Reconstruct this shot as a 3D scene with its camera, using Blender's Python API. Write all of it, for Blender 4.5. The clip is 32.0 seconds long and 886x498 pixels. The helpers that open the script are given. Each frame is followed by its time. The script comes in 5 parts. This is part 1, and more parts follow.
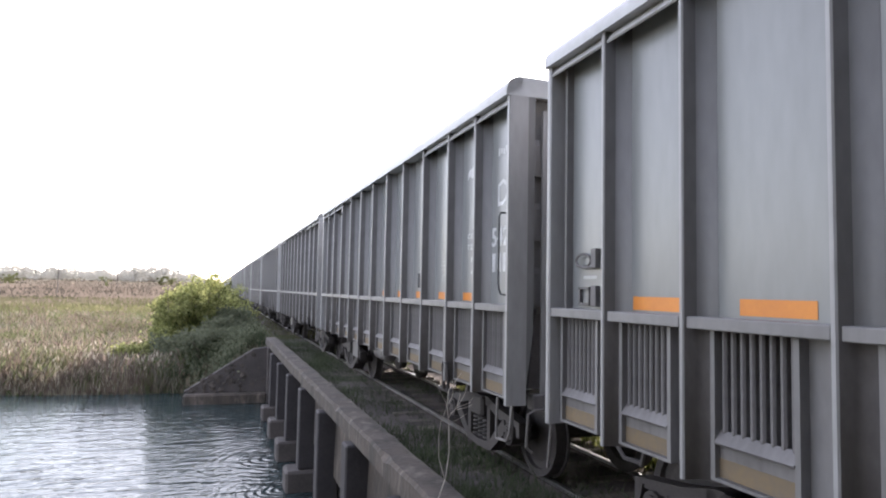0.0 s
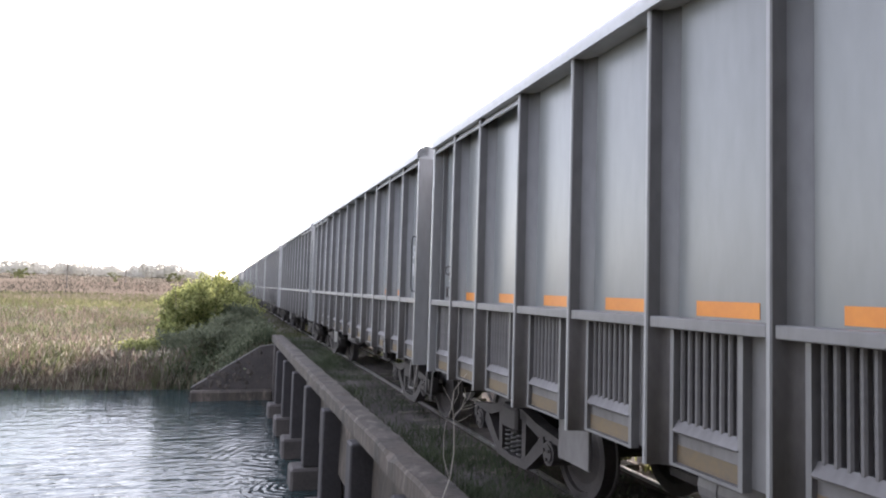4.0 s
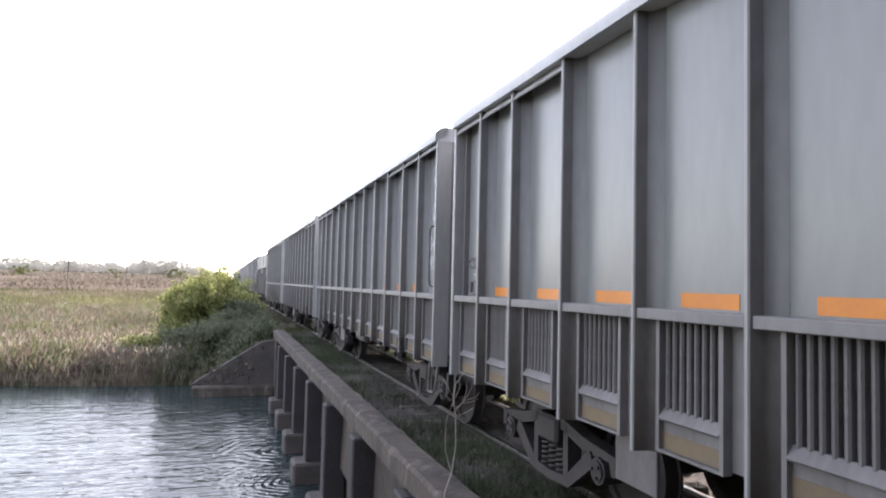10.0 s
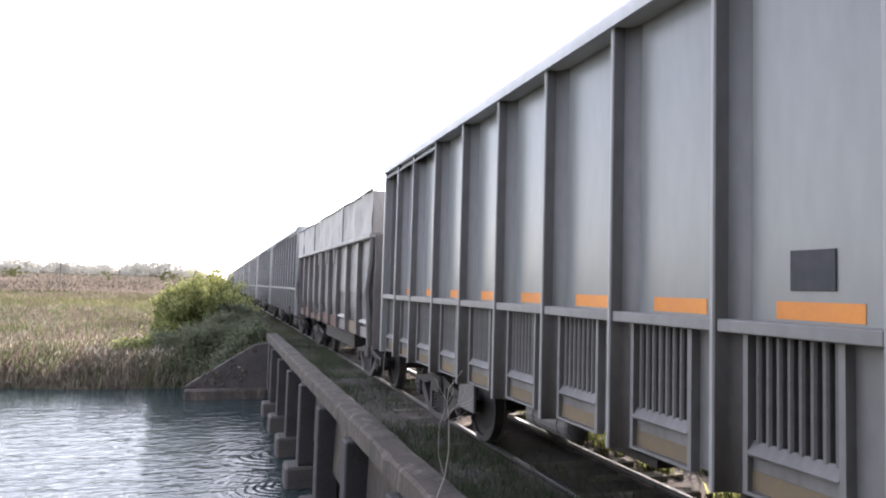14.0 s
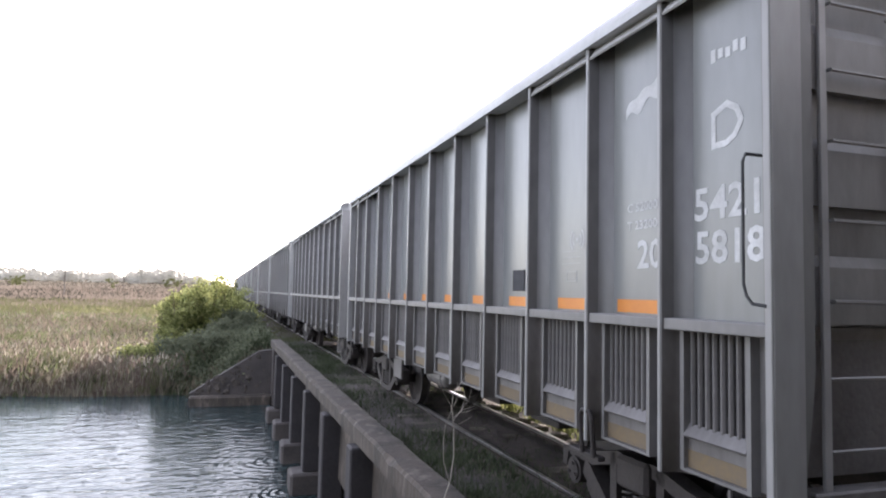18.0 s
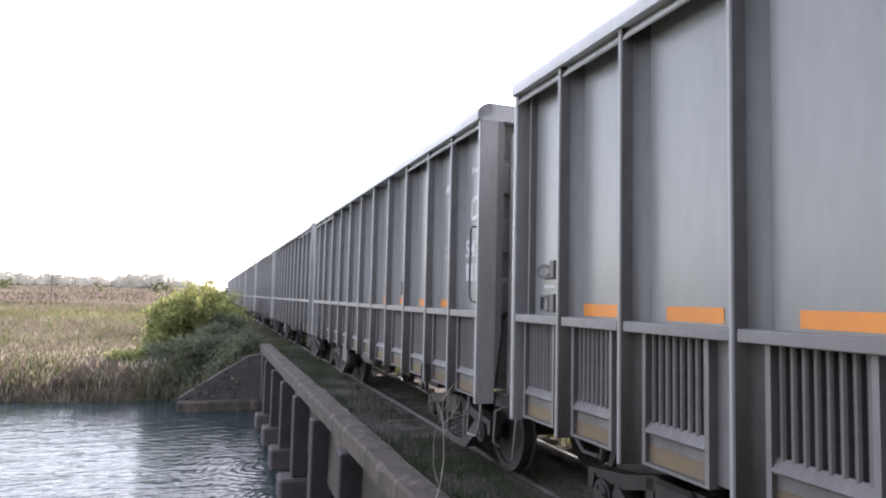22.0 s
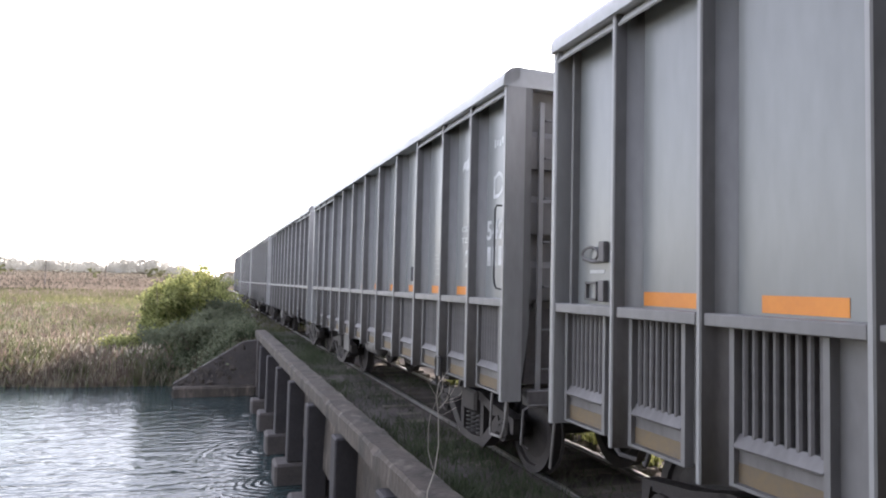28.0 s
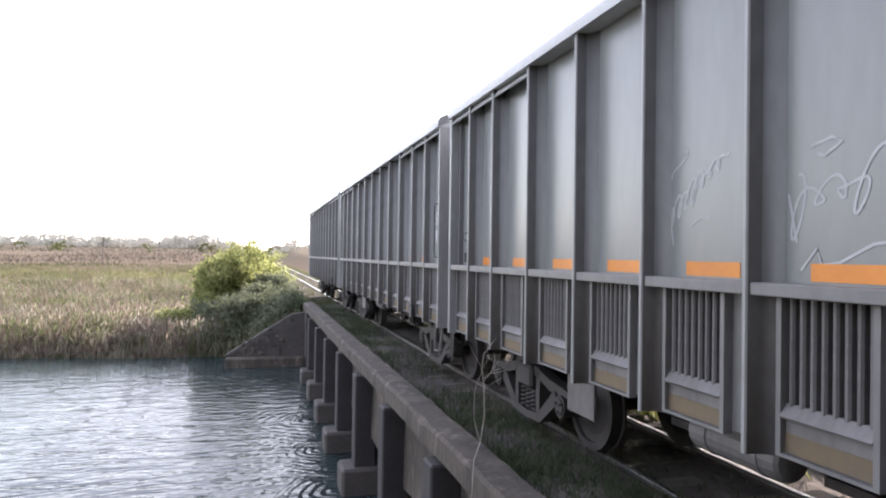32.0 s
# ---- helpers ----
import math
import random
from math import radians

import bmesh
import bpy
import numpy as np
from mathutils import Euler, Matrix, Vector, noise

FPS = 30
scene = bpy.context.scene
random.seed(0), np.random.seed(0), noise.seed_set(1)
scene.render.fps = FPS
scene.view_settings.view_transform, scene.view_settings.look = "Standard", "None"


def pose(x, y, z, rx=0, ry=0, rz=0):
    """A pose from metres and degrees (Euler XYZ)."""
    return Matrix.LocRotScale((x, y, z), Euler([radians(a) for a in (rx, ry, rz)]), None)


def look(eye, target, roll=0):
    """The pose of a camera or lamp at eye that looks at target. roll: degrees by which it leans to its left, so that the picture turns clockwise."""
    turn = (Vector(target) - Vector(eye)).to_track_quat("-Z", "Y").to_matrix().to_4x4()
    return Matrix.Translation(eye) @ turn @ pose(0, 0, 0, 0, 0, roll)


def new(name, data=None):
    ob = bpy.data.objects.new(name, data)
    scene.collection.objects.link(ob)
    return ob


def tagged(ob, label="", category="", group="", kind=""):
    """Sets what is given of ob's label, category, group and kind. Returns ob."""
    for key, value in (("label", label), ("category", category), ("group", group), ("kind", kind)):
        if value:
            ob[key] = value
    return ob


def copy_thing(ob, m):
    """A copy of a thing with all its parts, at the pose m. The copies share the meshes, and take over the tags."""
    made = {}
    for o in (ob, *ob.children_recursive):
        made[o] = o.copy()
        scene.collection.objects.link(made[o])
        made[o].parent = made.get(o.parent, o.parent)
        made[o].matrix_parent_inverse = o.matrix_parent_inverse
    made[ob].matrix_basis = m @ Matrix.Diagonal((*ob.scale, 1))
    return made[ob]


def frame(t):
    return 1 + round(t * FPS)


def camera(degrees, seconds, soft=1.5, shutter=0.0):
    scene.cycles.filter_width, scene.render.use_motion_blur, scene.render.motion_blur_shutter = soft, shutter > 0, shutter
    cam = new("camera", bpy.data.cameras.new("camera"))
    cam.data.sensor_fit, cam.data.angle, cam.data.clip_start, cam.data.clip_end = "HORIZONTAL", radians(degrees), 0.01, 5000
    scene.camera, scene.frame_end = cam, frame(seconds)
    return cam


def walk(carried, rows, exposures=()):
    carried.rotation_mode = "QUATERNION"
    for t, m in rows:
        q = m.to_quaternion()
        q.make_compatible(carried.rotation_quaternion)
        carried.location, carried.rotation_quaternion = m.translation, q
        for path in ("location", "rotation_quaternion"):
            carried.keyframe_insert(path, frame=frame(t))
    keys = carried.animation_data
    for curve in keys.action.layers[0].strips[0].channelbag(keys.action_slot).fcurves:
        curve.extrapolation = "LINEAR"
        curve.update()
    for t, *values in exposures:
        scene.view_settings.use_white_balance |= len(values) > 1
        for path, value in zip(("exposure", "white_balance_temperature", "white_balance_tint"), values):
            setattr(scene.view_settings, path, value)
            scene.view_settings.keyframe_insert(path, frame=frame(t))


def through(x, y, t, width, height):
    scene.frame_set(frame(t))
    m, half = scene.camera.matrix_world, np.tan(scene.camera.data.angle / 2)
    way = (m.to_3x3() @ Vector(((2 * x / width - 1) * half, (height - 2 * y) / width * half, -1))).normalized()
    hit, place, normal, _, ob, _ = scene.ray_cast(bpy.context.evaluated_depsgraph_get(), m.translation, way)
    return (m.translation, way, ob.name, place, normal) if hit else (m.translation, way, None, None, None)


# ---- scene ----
# Camera: hand-held on the near bank, hardly moving.
cam = camera(67.2, 32.0, soft=2.0)
EYE = (-3.967, 0.0, 2.02)
PATH = [
    (0.0, pose(*EYE, 93.59, -1.07, -18.81)),
    (0.5, pose(*EYE, 93.56, -1.06, -18.54)),
    (1.0, pose(*EYE, 93.51, -1.24, -18.70)),
    (1.5, pose(*EYE, 93.35, -1.27, -18.29)),
    (2.0, pose(*EYE, 93.28, -1.23, -18.31)),
    (2.5, pose(*EYE, 93.56, -1.60, -18.65)),
    (4.5, pose(*EYE, 93.48, -1.61, -18.01)),
    (5.0, pose(*EYE, 93.29, -1.36, -17.75)),
    (5.5, pose(*EYE, 93.27, -1.40, -17.65)),
    (6.0, pose(*EYE, 93.47, -1.47, -18.07)),
    (6.5, pose(*EYE, 93.64, -1.57, -18.21)),
    (7.0, pose(*EYE, 93.63, -1.48, -18.62)),
    (7.5, pose(*EYE, 93.39, -1.39, -18.93)),
    (8.0, pose(*EYE, 93.52, -1.43, -18.94)),
    (8.5, pose(*EYE, 93.62, -1.43, -18.96)),
    (9.0, pose(*EYE, 93.34, -1.39, -18.78)),
    (9.5, pose(*EYE, 93.24, -1.21, -18.74)),
    (10.0, pose(*EYE, 93.06, -1.37, -18.18)),
    (10.5, pose(*EYE, 93.05, -1.39, -18.31)),
    (11.0, pose(*EYE, 92.98, -1.33, -18.35)),
    (11.5, pose(*EYE, 93.03, -1.36, -18.40)),
    (12.0, pose(*EYE, 93.16, -1.54, -18.59)),
    (12.5, pose(*EYE, 93.20, -1.61, -18.90)),
    (13.0, pose(*EYE, 93.11, -1.60, -19.07)),
    (13.5, pose(*EYE, 93.11, -1.50, -18.75)),
    (14.0, pose(*EYE, 93.40, -1.64, -18.70)),
    (14.5, pose(*EYE, 93.36, -1.68, -18.69)),
    (16.5, pose(*EYE, 93.52, -1.58, -18.44)),
    (17.0, pose(*EYE, 93.46, -1.40, -18.36)),
    (17.5, pose(*EYE, 93.53, -1.33, -18.24)),
    (18.0, pose(*EYE, 93.81, -1.21, -18.38)),
    (18.5, pose(*EYE, 93.92, -1.21, -18.66)),
    (19.0, pose(*EYE, 93.88, -1.35, -18.40)),
    (19.5, pose(*EYE, 93.87, -1.07, -18.61)),
    (20.0, pose(*EYE, 93.90, -1.15, -18.36)),
    (20.5, pose(*EYE, 94.14, -1.23, -18.49)),
    (21.0, pose(*EYE, 94.24, -1.37, -18.75)),
    (21.5, pose(*EYE, 94.22, -1.26, -19.01)),
    (22.0, pose(*EYE, 94.25, -1.35, -19.20)),
    (22.5, pose(*EYE, 94.12, -1.24, -19.25)),
    (23.0, pose(*EYE, 94.01, -1.27, -19.50)),
    (23.5, pose(*EYE, 93.75, -1.29, -19.44)),
    (24.0, pose(*EYE, 93.61, -1.36, -19.54)),
    (24.5, pose(*EYE, 93.67, -1.30, -19.69)),
    (25.0, pose(*EYE, 93.58, -1.52, -19.76)),
    (25.5, pose(*EYE, 93.38, -1.50, -20.01)),
    (26.0, pose(*EYE, 93.42, -1.61, -19.88)),
    (26.5, pose(*EYE, 93.45, -1.54, -19.79)),
    (28.5, pose(*EYE, 92.98, -1.34, -19.67)),
    (29.0, pose(*EYE, 93.06, -1.43, -20.07)),
    (29.5, pose(*EYE, 92.22, -1.11, -19.65)),
    (30.0, pose(*EYE, 92.10, -1.30, -18.90)),
    (30.5, pose(*EYE, 91.86, -1.39, -18.20)),
    (31.0, pose(*EYE, 91.84, -1.54, -18.35)),
    (31.5, pose(*EYE, 91.45, -1.18, -17.84)),
    (32.0, pose(*EYE, 90.57, -0.80, -15.85)),
]
walk(cam, PATH, exposures=[(0.0, 2.53, 6720, 19), (32.0, 2.53, 6720, 19)])

# ---- sky and sun ----
SUN_AZ, SUN_EL = radians(40.5), radians(30.5)
world = bpy.data.worlds.new("hazy_sky")
world.use_nodes = True
scene.world = world
wnodes = world.node_tree.nodes
sky = wnodes.new("ShaderNodeTexSky")
sky.sky_type, sky.sun_disc = "NISHITA", False
sky.sun_elevation, sky.sun_rotation = SUN_EL, SUN_AZ
sky.air_density, sky.dust_density, sky.ozone_density = 1.0, 1.0, 1.0
haze = wnodes.new("ShaderNodeHueSaturation")  # thin white haze over the whole sky
haze.inputs["Saturation"].default_value = 0.5
world.node_tree.links.new(sky.outputs[0], haze.inputs["Color"])
world.node_tree.links.new(haze.outputs[0], wnodes["Background"].inputs[0])
wnodes["Background"].inputs[1].default_value = 0.15
sun = new("sun", bpy.data.lights.new("sun", "SUN"))
sun.data.energy, sun.data.angle, sun.data.color = 2.1, radians(0.6), (1.0, 0.93, 0.82)
sun.matrix_world = look((60 * math.sin(SUN_AZ) * math.cos(SUN_EL), 60 * math.cos(SUN_AZ) * math.cos(SUN_EL), 60 * math.sin(SUN_EL)), (0, 0, 0))


# ---- materials ----
def material(name, a, b, rough=0.6, metal=0.0, coarse=1.5, fine=25.0, bump=0.15, stretch=(1, 1, 1), vary=0.0, spec=0.5, island=0.0):
    """Two colours mixed by coarse stains and fine grain, with relief; vary: change from piece to piece."""
    m = bpy.data.materials.new(name)
    m.use_nodes = True
    nt, ns = m.node_tree, m.node_tree.nodes
    ln = nt.links.new
    p = ns["Principled BSDF"]
    tc, mp = ns.new("ShaderNodeTexCoord"), ns.new("ShaderNodeMapping")
    mp.inputs["Scale"].default_value = stretch
    ln(tc.outputs["Object"], mp.inputs[0])
    n1, n2 = ns.new("ShaderNodeTexNoise"), ns.new("ShaderNodeTexNoise")
    n1.inputs["Scale"].default_value, n1.inputs["Detail"].default_value = coarse, 5
    n2.inputs["Scale"].default_value, n2.inputs["Detail"].default_value = fine, 6
    ln(mp.outputs[0], n1.inputs[0]), ln(mp.outputs[0], n2.inputs[0])
    add = ns.new("ShaderNodeMath"); add.operation = "MULTIPLY_ADD"
    ln(n2.outputs[0], add.inputs[0]); add.inputs[1].default_value = 0.5
    ln(n1.outputs[0], add.inputs[2])
    ramp = ns.new("ShaderNodeMapRange")
    ramp.inputs[1].default_value, ramp.inputs[2].default_value = 0.5, 1.0
    ln(add.outputs[0], ramp.inputs[0])
    mix = ns.new("ShaderNodeMix"); mix.data_type = "RGBA"
    ln(ramp.outputs[0], mix.inputs[0])
    mix.inputs[6].default_value, mix.inputs[7].default_value = (*a, 1), (*b, 1)
    out = mix.outputs[2]
    if vary or island:
        hs = ns.new("ShaderNodeHueSaturation")
        if island:
            src = ns.new("ShaderNodeNewGeometry").outputs["Random Per Island"]
        else:
            src = ns.new("ShaderNodeObjectInfo").outputs["Random"]
        mr = ns.new("ShaderNodeMapRange")
        amount = island or vary
        mr.inputs[3].default_value, mr.inputs[4].default_value = 1 - amount, 1 + amount
        ln(src, mr.inputs[0]), ln(mr.outputs[0], hs.inputs["Value"]), ln(out, hs.inputs["Color"])
        out = hs.outputs[0]
    ln(out, p.inputs["Base Color"])
    p.inputs["Roughness"].default_value, p.inputs["Metallic"].default_value = rough, metal
    p.inputs["Specular IOR Level"].default_value = spec
    if bump:
        bp = ns.new("ShaderNodeBump")
        bp.inputs["Strength"].default_value, bp.inputs["Distance"].default_value = bump, 0.02
        ln(n2.outputs[0], bp.inputs["Height"]), ln(bp.outputs[0], p.inputs["Normal"])
    return m


def leafy(name, a, b, through=0.45, island=0.3):
    """Leaves and blades: diffuse with light coming through, each one a little different."""
    m = bpy.data.materials.new(name)
    m.use_nodes = True
    nt, ns = m.node_tree, m.node_tree.nodes
    ln = nt.links.new
    geo, mix = ns.new("ShaderNodeNewGeometry"), ns.new("ShaderNodeMix")
    mix.data_type = "RGBA"
    mix.inputs[6].default_value, mix.inputs[7].default_value = (*a, 1), (*b, 1)
    ln(geo.outputs["Random Per Island"], mix.inputs[0])
    tc, n1 = ns.new("ShaderNodeTexCoord"), ns.new("ShaderNodeTexNoise")
    n1.inputs["Scale"].default_value = 0.25
    ln(tc.outputs["Object"], n1.inputs[0])
    mr, hs = ns.new("ShaderNodeMapRange"), ns.new("ShaderNodeHueSaturation")
    mr.inputs[1].default_value, mr.inputs[2].default_value = 0.3, 0.7
    mr.inputs[3].default_value, mr.inputs[4].default_value = 1 - island, 1 + island
    ln(n1.outputs[0], mr.inputs[0]), ln(mr.outputs[0], hs.inputs["Value"]), ln(mix.outputs[2], hs.inputs["Color"])
    d, t, s = ns.new("ShaderNodeBsdfDiffuse"), ns.new("ShaderNodeBsdfTranslucent"), ns.new("ShaderNodeMixShader")
    ln(hs.outputs[0], d.inputs[0]), ln(hs.outputs[0], t.inputs[0])
    s.inputs[0].default_value = through
    ln(d.outputs[0], s.inputs[1]), ln(t.outputs[0], s.inputs[2])
    ln(s.outputs[0], ns["Material Output"].inputs[0])
    return m


PAINT = material("grey_wagon_paint", (0.204, 0.214, 0.214), (0.155, 0.161, 0.161), spec=0.6, rough=0.28, coarse=0.9, fine=14, bump=0.015, stretch=(1, 1, 0.25), vary=0.05)
PAINT_RIB = material("grey_rib_paint", (0.33, 0.329, 0.33), (0.235, 0.232, 0.23), spec=0.4, rough=0.42, coarse=1.5, fine=18, bump=0.08, stretch=(1, 1, 0.3), vary=0.04)
PAINT_DEEP = material("deep_grey_paint", (0.15, 0.143, 0.143), (0.09, 0.084, 0.082), rough=0.6, coarse=2.5, fine=20, bump=0.15, stretch=(1, 1, 0.4), vary=0.06)
PAINT_MID = material("mid_grey_paint", (0.19, 0.186, 0.186), (0.124, 0.12, 0.119), rough=0.5, coarse=2.0, fine=18, bump=0.1, stretch=(1, 1, 0.4), vary=0.06)
# The next three greys put the rib flanks' shade into their colour.
PAINT_DARKENED = material("darkened_grey_paint", (0.16, 0.159, 0.159), (0.112, 0.11, 0.109), rough=0.5, coarse=2.0, fine=18, bump=0.08, stretch=(1, 1, 0.4), vary=0.06)
RIB_FLANK = material("shaded_rib_flank_paint", (0.11, 0.106, 0.104), (0.07, 0.066, 0.065), rough=0.7, coarse=2.0, fine=18, bump=0.1, stretch=(1, 1, 0.4), vary=0.06, spec=0.3)
FLANK_SHADE = material("shaded_recess_paint", (0.14, 0.131, 0.13), (0.088, 0.081, 0.08), rough=0.75, coarse=2.5, fine=20, bump=0.15, stretch=(1, 1, 0.5), vary=0.1)
BAR_PAINT = material("dark_bar_paint", (0.135, 0.129, 0.13), (0.085, 0.08, 0.081), rough=0.6, coarse=3, fine=25, vary=0.12)
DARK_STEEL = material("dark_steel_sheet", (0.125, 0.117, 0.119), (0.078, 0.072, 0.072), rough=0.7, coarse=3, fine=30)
ROOF_PAINT = material("pale_roof_paint", (0.48, 0.49, 0.50), (0.36, 0.36, 0.36), rough=0.5, coarse=1, fine=12, bump=0.08)
ORANGE = material("orange_reflective_band", (0.66, 0.235, 0.03), (0.55, 0.18, 0.025), rough=0.4, coarse=3, fine=30, bump=0.03, vary=0.06)
OCHRE = material("worn_ochre_band", (0.16, 0.112, 0.056), (0.105, 0.088, 0.068), rough=0.65, coarse=4, fine=25, bump=0.1, vary=0.12)
PLACARD = material("dark_grey_placard", (0.05, 0.053, 0.057), (0.075, 0.075, 0.08), rough=0.85, coarse=3, bump=0.03, spec=0.2)
WHITE_PAINT = material("faded_white_lettering", (0.62, 0.63, 0.64), (0.36, 0.365, 0.37), rough=0.55, coarse=5, fine=45, bump=0.0)
SCRAWL = material("thin_white_spray_paint", (0.42, 0.425, 0.435), (0.32, 0.325, 0.335), rough=0.5, coarse=9, fine=60, bump=0.0)
IRON = material("rusty_cast_iron", (0.054, 0.047, 0.046), (0.031, 0.027, 0.027), rough=0.7, metal=0.3, coarse=4, fine=40, bump=0.25, vary=0.15)
SPRING = material("worn_spring_steel", (0.055, 0.051, 0.049), (0.03, 0.027, 0.026), rough=0.6, metal=0.3, coarse=6, fine=40)
GALV = material("galvanised_steel", (0.2, 0.2, 0.205), (0.13, 0.13, 0.13), rough=0.5, metal=0.4, coarse=6, fine=40, bump=0.05)
STEP_STEEL = material("worn_step_steel", (0.17, 0.16, 0.155), (0.09, 0.084, 0.08), rough=0.6, metal=0.2, coarse=6, fine=40, bump=0.08)
RAIL_STEEL = material("rail_steel", (0.07, 0.05, 0.04), (0.045, 0.036, 0.03), rough=0.7, metal=0.4, coarse=4, fine=40)
RAIL_HEAD = material("polished_rail_head", (0.42, 0.415, 0.41), (0.26, 0.25, 0.24), rough=0.32, metal=1.0, coarse=2, fine=30, bump=0.02)
TIMBER = material("weathered_sleeper_timber", (0.16, 0.135, 0.11), (0.09, 0.076, 0.064), rough=0.85, coarse=3, fine=30, bump=0.4, stretch=(0.3, 3, 3), vary=0.25)
CONCRETE = material("old_stained_concrete", (0.088, 0.07, 0.057), (0.03, 0.026, 0.022), rough=0.9, coarse=2.1, fine=16, bump=0.9, stretch=(1, 1, 0.45))
def lime_streaks(m, colour, amount):
    """Pale lime runs and scabs on old concrete."""
    ns, ln = m.node_tree.nodes, m.node_tree.links.new
    p = ns["Principled BSDF"]
    was = p.inputs["Base Color"].links[0].from_socket
    tc, mp, n1 = ns.new("ShaderNodeTexCoord"), ns.new("ShaderNodeMapping"), ns.new("ShaderNodeTexNoise")
    mp.inputs["Scale"].default_value = (3.0, 3.0, 0.9)
    n1.inputs["Scale"].default_value, n1.inputs["Detail"].default_value, n1.inputs["Roughness"].default_value = 1.3, 8, 0.65
    cut, mix = ns.new("ShaderNodeMapRange"), ns.new("ShaderNodeMix")
    cut.inputs[1].default_value, cut.inputs[2].default_value, cut.inputs[4].default_value = 0.54, 0.70, amount
    mix.data_type = "RGBA"
    mix.inputs[7].default_value = (*colour, 1)
    ln(tc.outputs["Object"], mp.inputs[0]), ln(mp.outputs[0], n1.inputs[0]), ln(n1.outputs[0], cut.inputs[0])
    ln(cut.outputs[0], mix.inputs[0]), ln(was, mix.inputs[6]), ln(mix.outputs[2], p.inputs["Base Color"])


lime_streaks(CONCRETE, (0.19, 0.158, 0.135), 0.65)
CONCRETE_DARK = material("dark_concrete", (0.085, 0.073, 0.068), (0.044, 0.038, 0.037), rough=0.85, coarse=1.6, fine=16, bump=0.45)
RUBBLE_STONE = material("brown_rubble_stone", (0.10, 0.083, 0.07), (0.045, 0.038, 0.033), rough=0.9, coarse=3, fine=18, bump=0.5, vary=0.3)
SOIL = material("dark_track_soil", (0.135, 0.116, 0.107), (0.07, 0.062, 0.06), rough=0.95, coarse=1.2, fine=14, bump=0.6, spec=0.1)
# The near buttresses' shade is put into this dark colour.
SHADED_BUTTRESS = material("shade_dark_buttress", (0.044, 0.039, 0.041), (0.029, 0.026, 0.028), rough=0.85, coarse=2, fine=16, bump=0.45)
BALLAST = material("pale_lime_stone", (0.27, 0.24, 0.17), (0.15, 0.135, 0.10), rough=0.9, coarse=4, fine=25, bump=0.4, vary=0.3)
CANVAS = material("pale_canvas_boards", (0.46, 0.445, 0.42), (0.29, 0.27, 0.25), rough=0.75, coarse=1.6, fine=9, bump=0.4, stretch=(1, 1, 0.4))
ODD_PAINT = material("old_dark_grey_paint", (0.19, 0.178, 0.175), (0.10, 0.09, 0.088), rough=0.55, coarse=1.4, fine=12, bump=0.12, stretch=(1, 1, 0.5))
ODD_SHEET = material("scuffed_grey_sheet", (0.27, 0.26, 0.255), (0.13, 0.122, 0.118), rough=0.55, coarse=2.2, fine=16, bump=0.12, stretch=(1, 1, 0.5))
RUST = material("red_rust_patches", (0.15, 0.068, 0.045), (0.085, 0.055, 0.045), rough=0.85, coarse=2.5, fine=20, bump=0.25)
BARK = material("grey_brown_bark", (0.20, 0.165, 0.13), (0.11, 0.09, 0.07), rough=0.9, coarse=6, fine=30, bump=0.5, stretch=(1, 1, 0.3))
PALE_TWIG = material("pale_grey_twig", (0.46, 0.42, 0.37), (0.30, 0.27, 0.235), rough=0.8, coarse=8, fine=40, bump=0.2)
POLE_WOOD = material("weathered_pole_wood", (0.13, 0.11, 0.095), (0.08, 0.07, 0.06), rough=0.9, coarse=2, fine=20)
LEAF = leafy("fresh_green_leaves", (0.11, 0.13, 0.05), (0.44, 0.45, 0.19), 0.5, 0.25)
BUSH_LEAF = leafy("marsh_bush_foliage", (0.10, 0.11, 0.05), (0.16, 0.16, 0.08), 0.4, 0.25)
REED_GREEN = leafy("green_reed_blades", (0.085, 0.105, 0.05), (0.155, 0.16, 0.088), 0.58)
# Paler leaf colour carries the sunlit look of the reed tips.
REED_PALE = leafy("pale_reed_leaves", (0.22, 0.20, 0.16), (0.14, 0.13, 0.095), 0.5)
REED_HEAD = leafy("pale_reed_heads", (0.42, 0.38, 0.31), (0.27, 0.24, 0.18), 0.6, 0.2)
FAR_DRY = leafy("far_dry_grass", (0.07, 0.062, 0.05), (0.056, 0.05, 0.041), 0.3, 0.12)
FAR_GREEN = leafy("far_green_grass", (0.095, 0.10, 0.048), (0.12, 0.117, 0.066), 0.35, 0.15)
REED_DRY = leafy("dry_reed_blades", (0.21, 0.165, 0.133), (0.12, 0.096, 0.08), 0.6)
WEED = leafy("dark_green_weeds", (0.055, 0.07, 0.043), (0.10, 0.115, 0.072), 0.4)
# Leaves in the train's shadow: the shade is put into this colour.
SHADE_LEAF = leafy("shaded_green_leaves", (0.125, 0.14, 0.095), (0.185, 0.20, 0.135), 0.45, 0.12)
# Pale base colour stands in for the haze over the far trees.
FAR_LEAF = leafy("hazed_far_foliage", (0.36, 0.36, 0.325), (0.42, 0.41, 0.375), 0.5, 0.08)


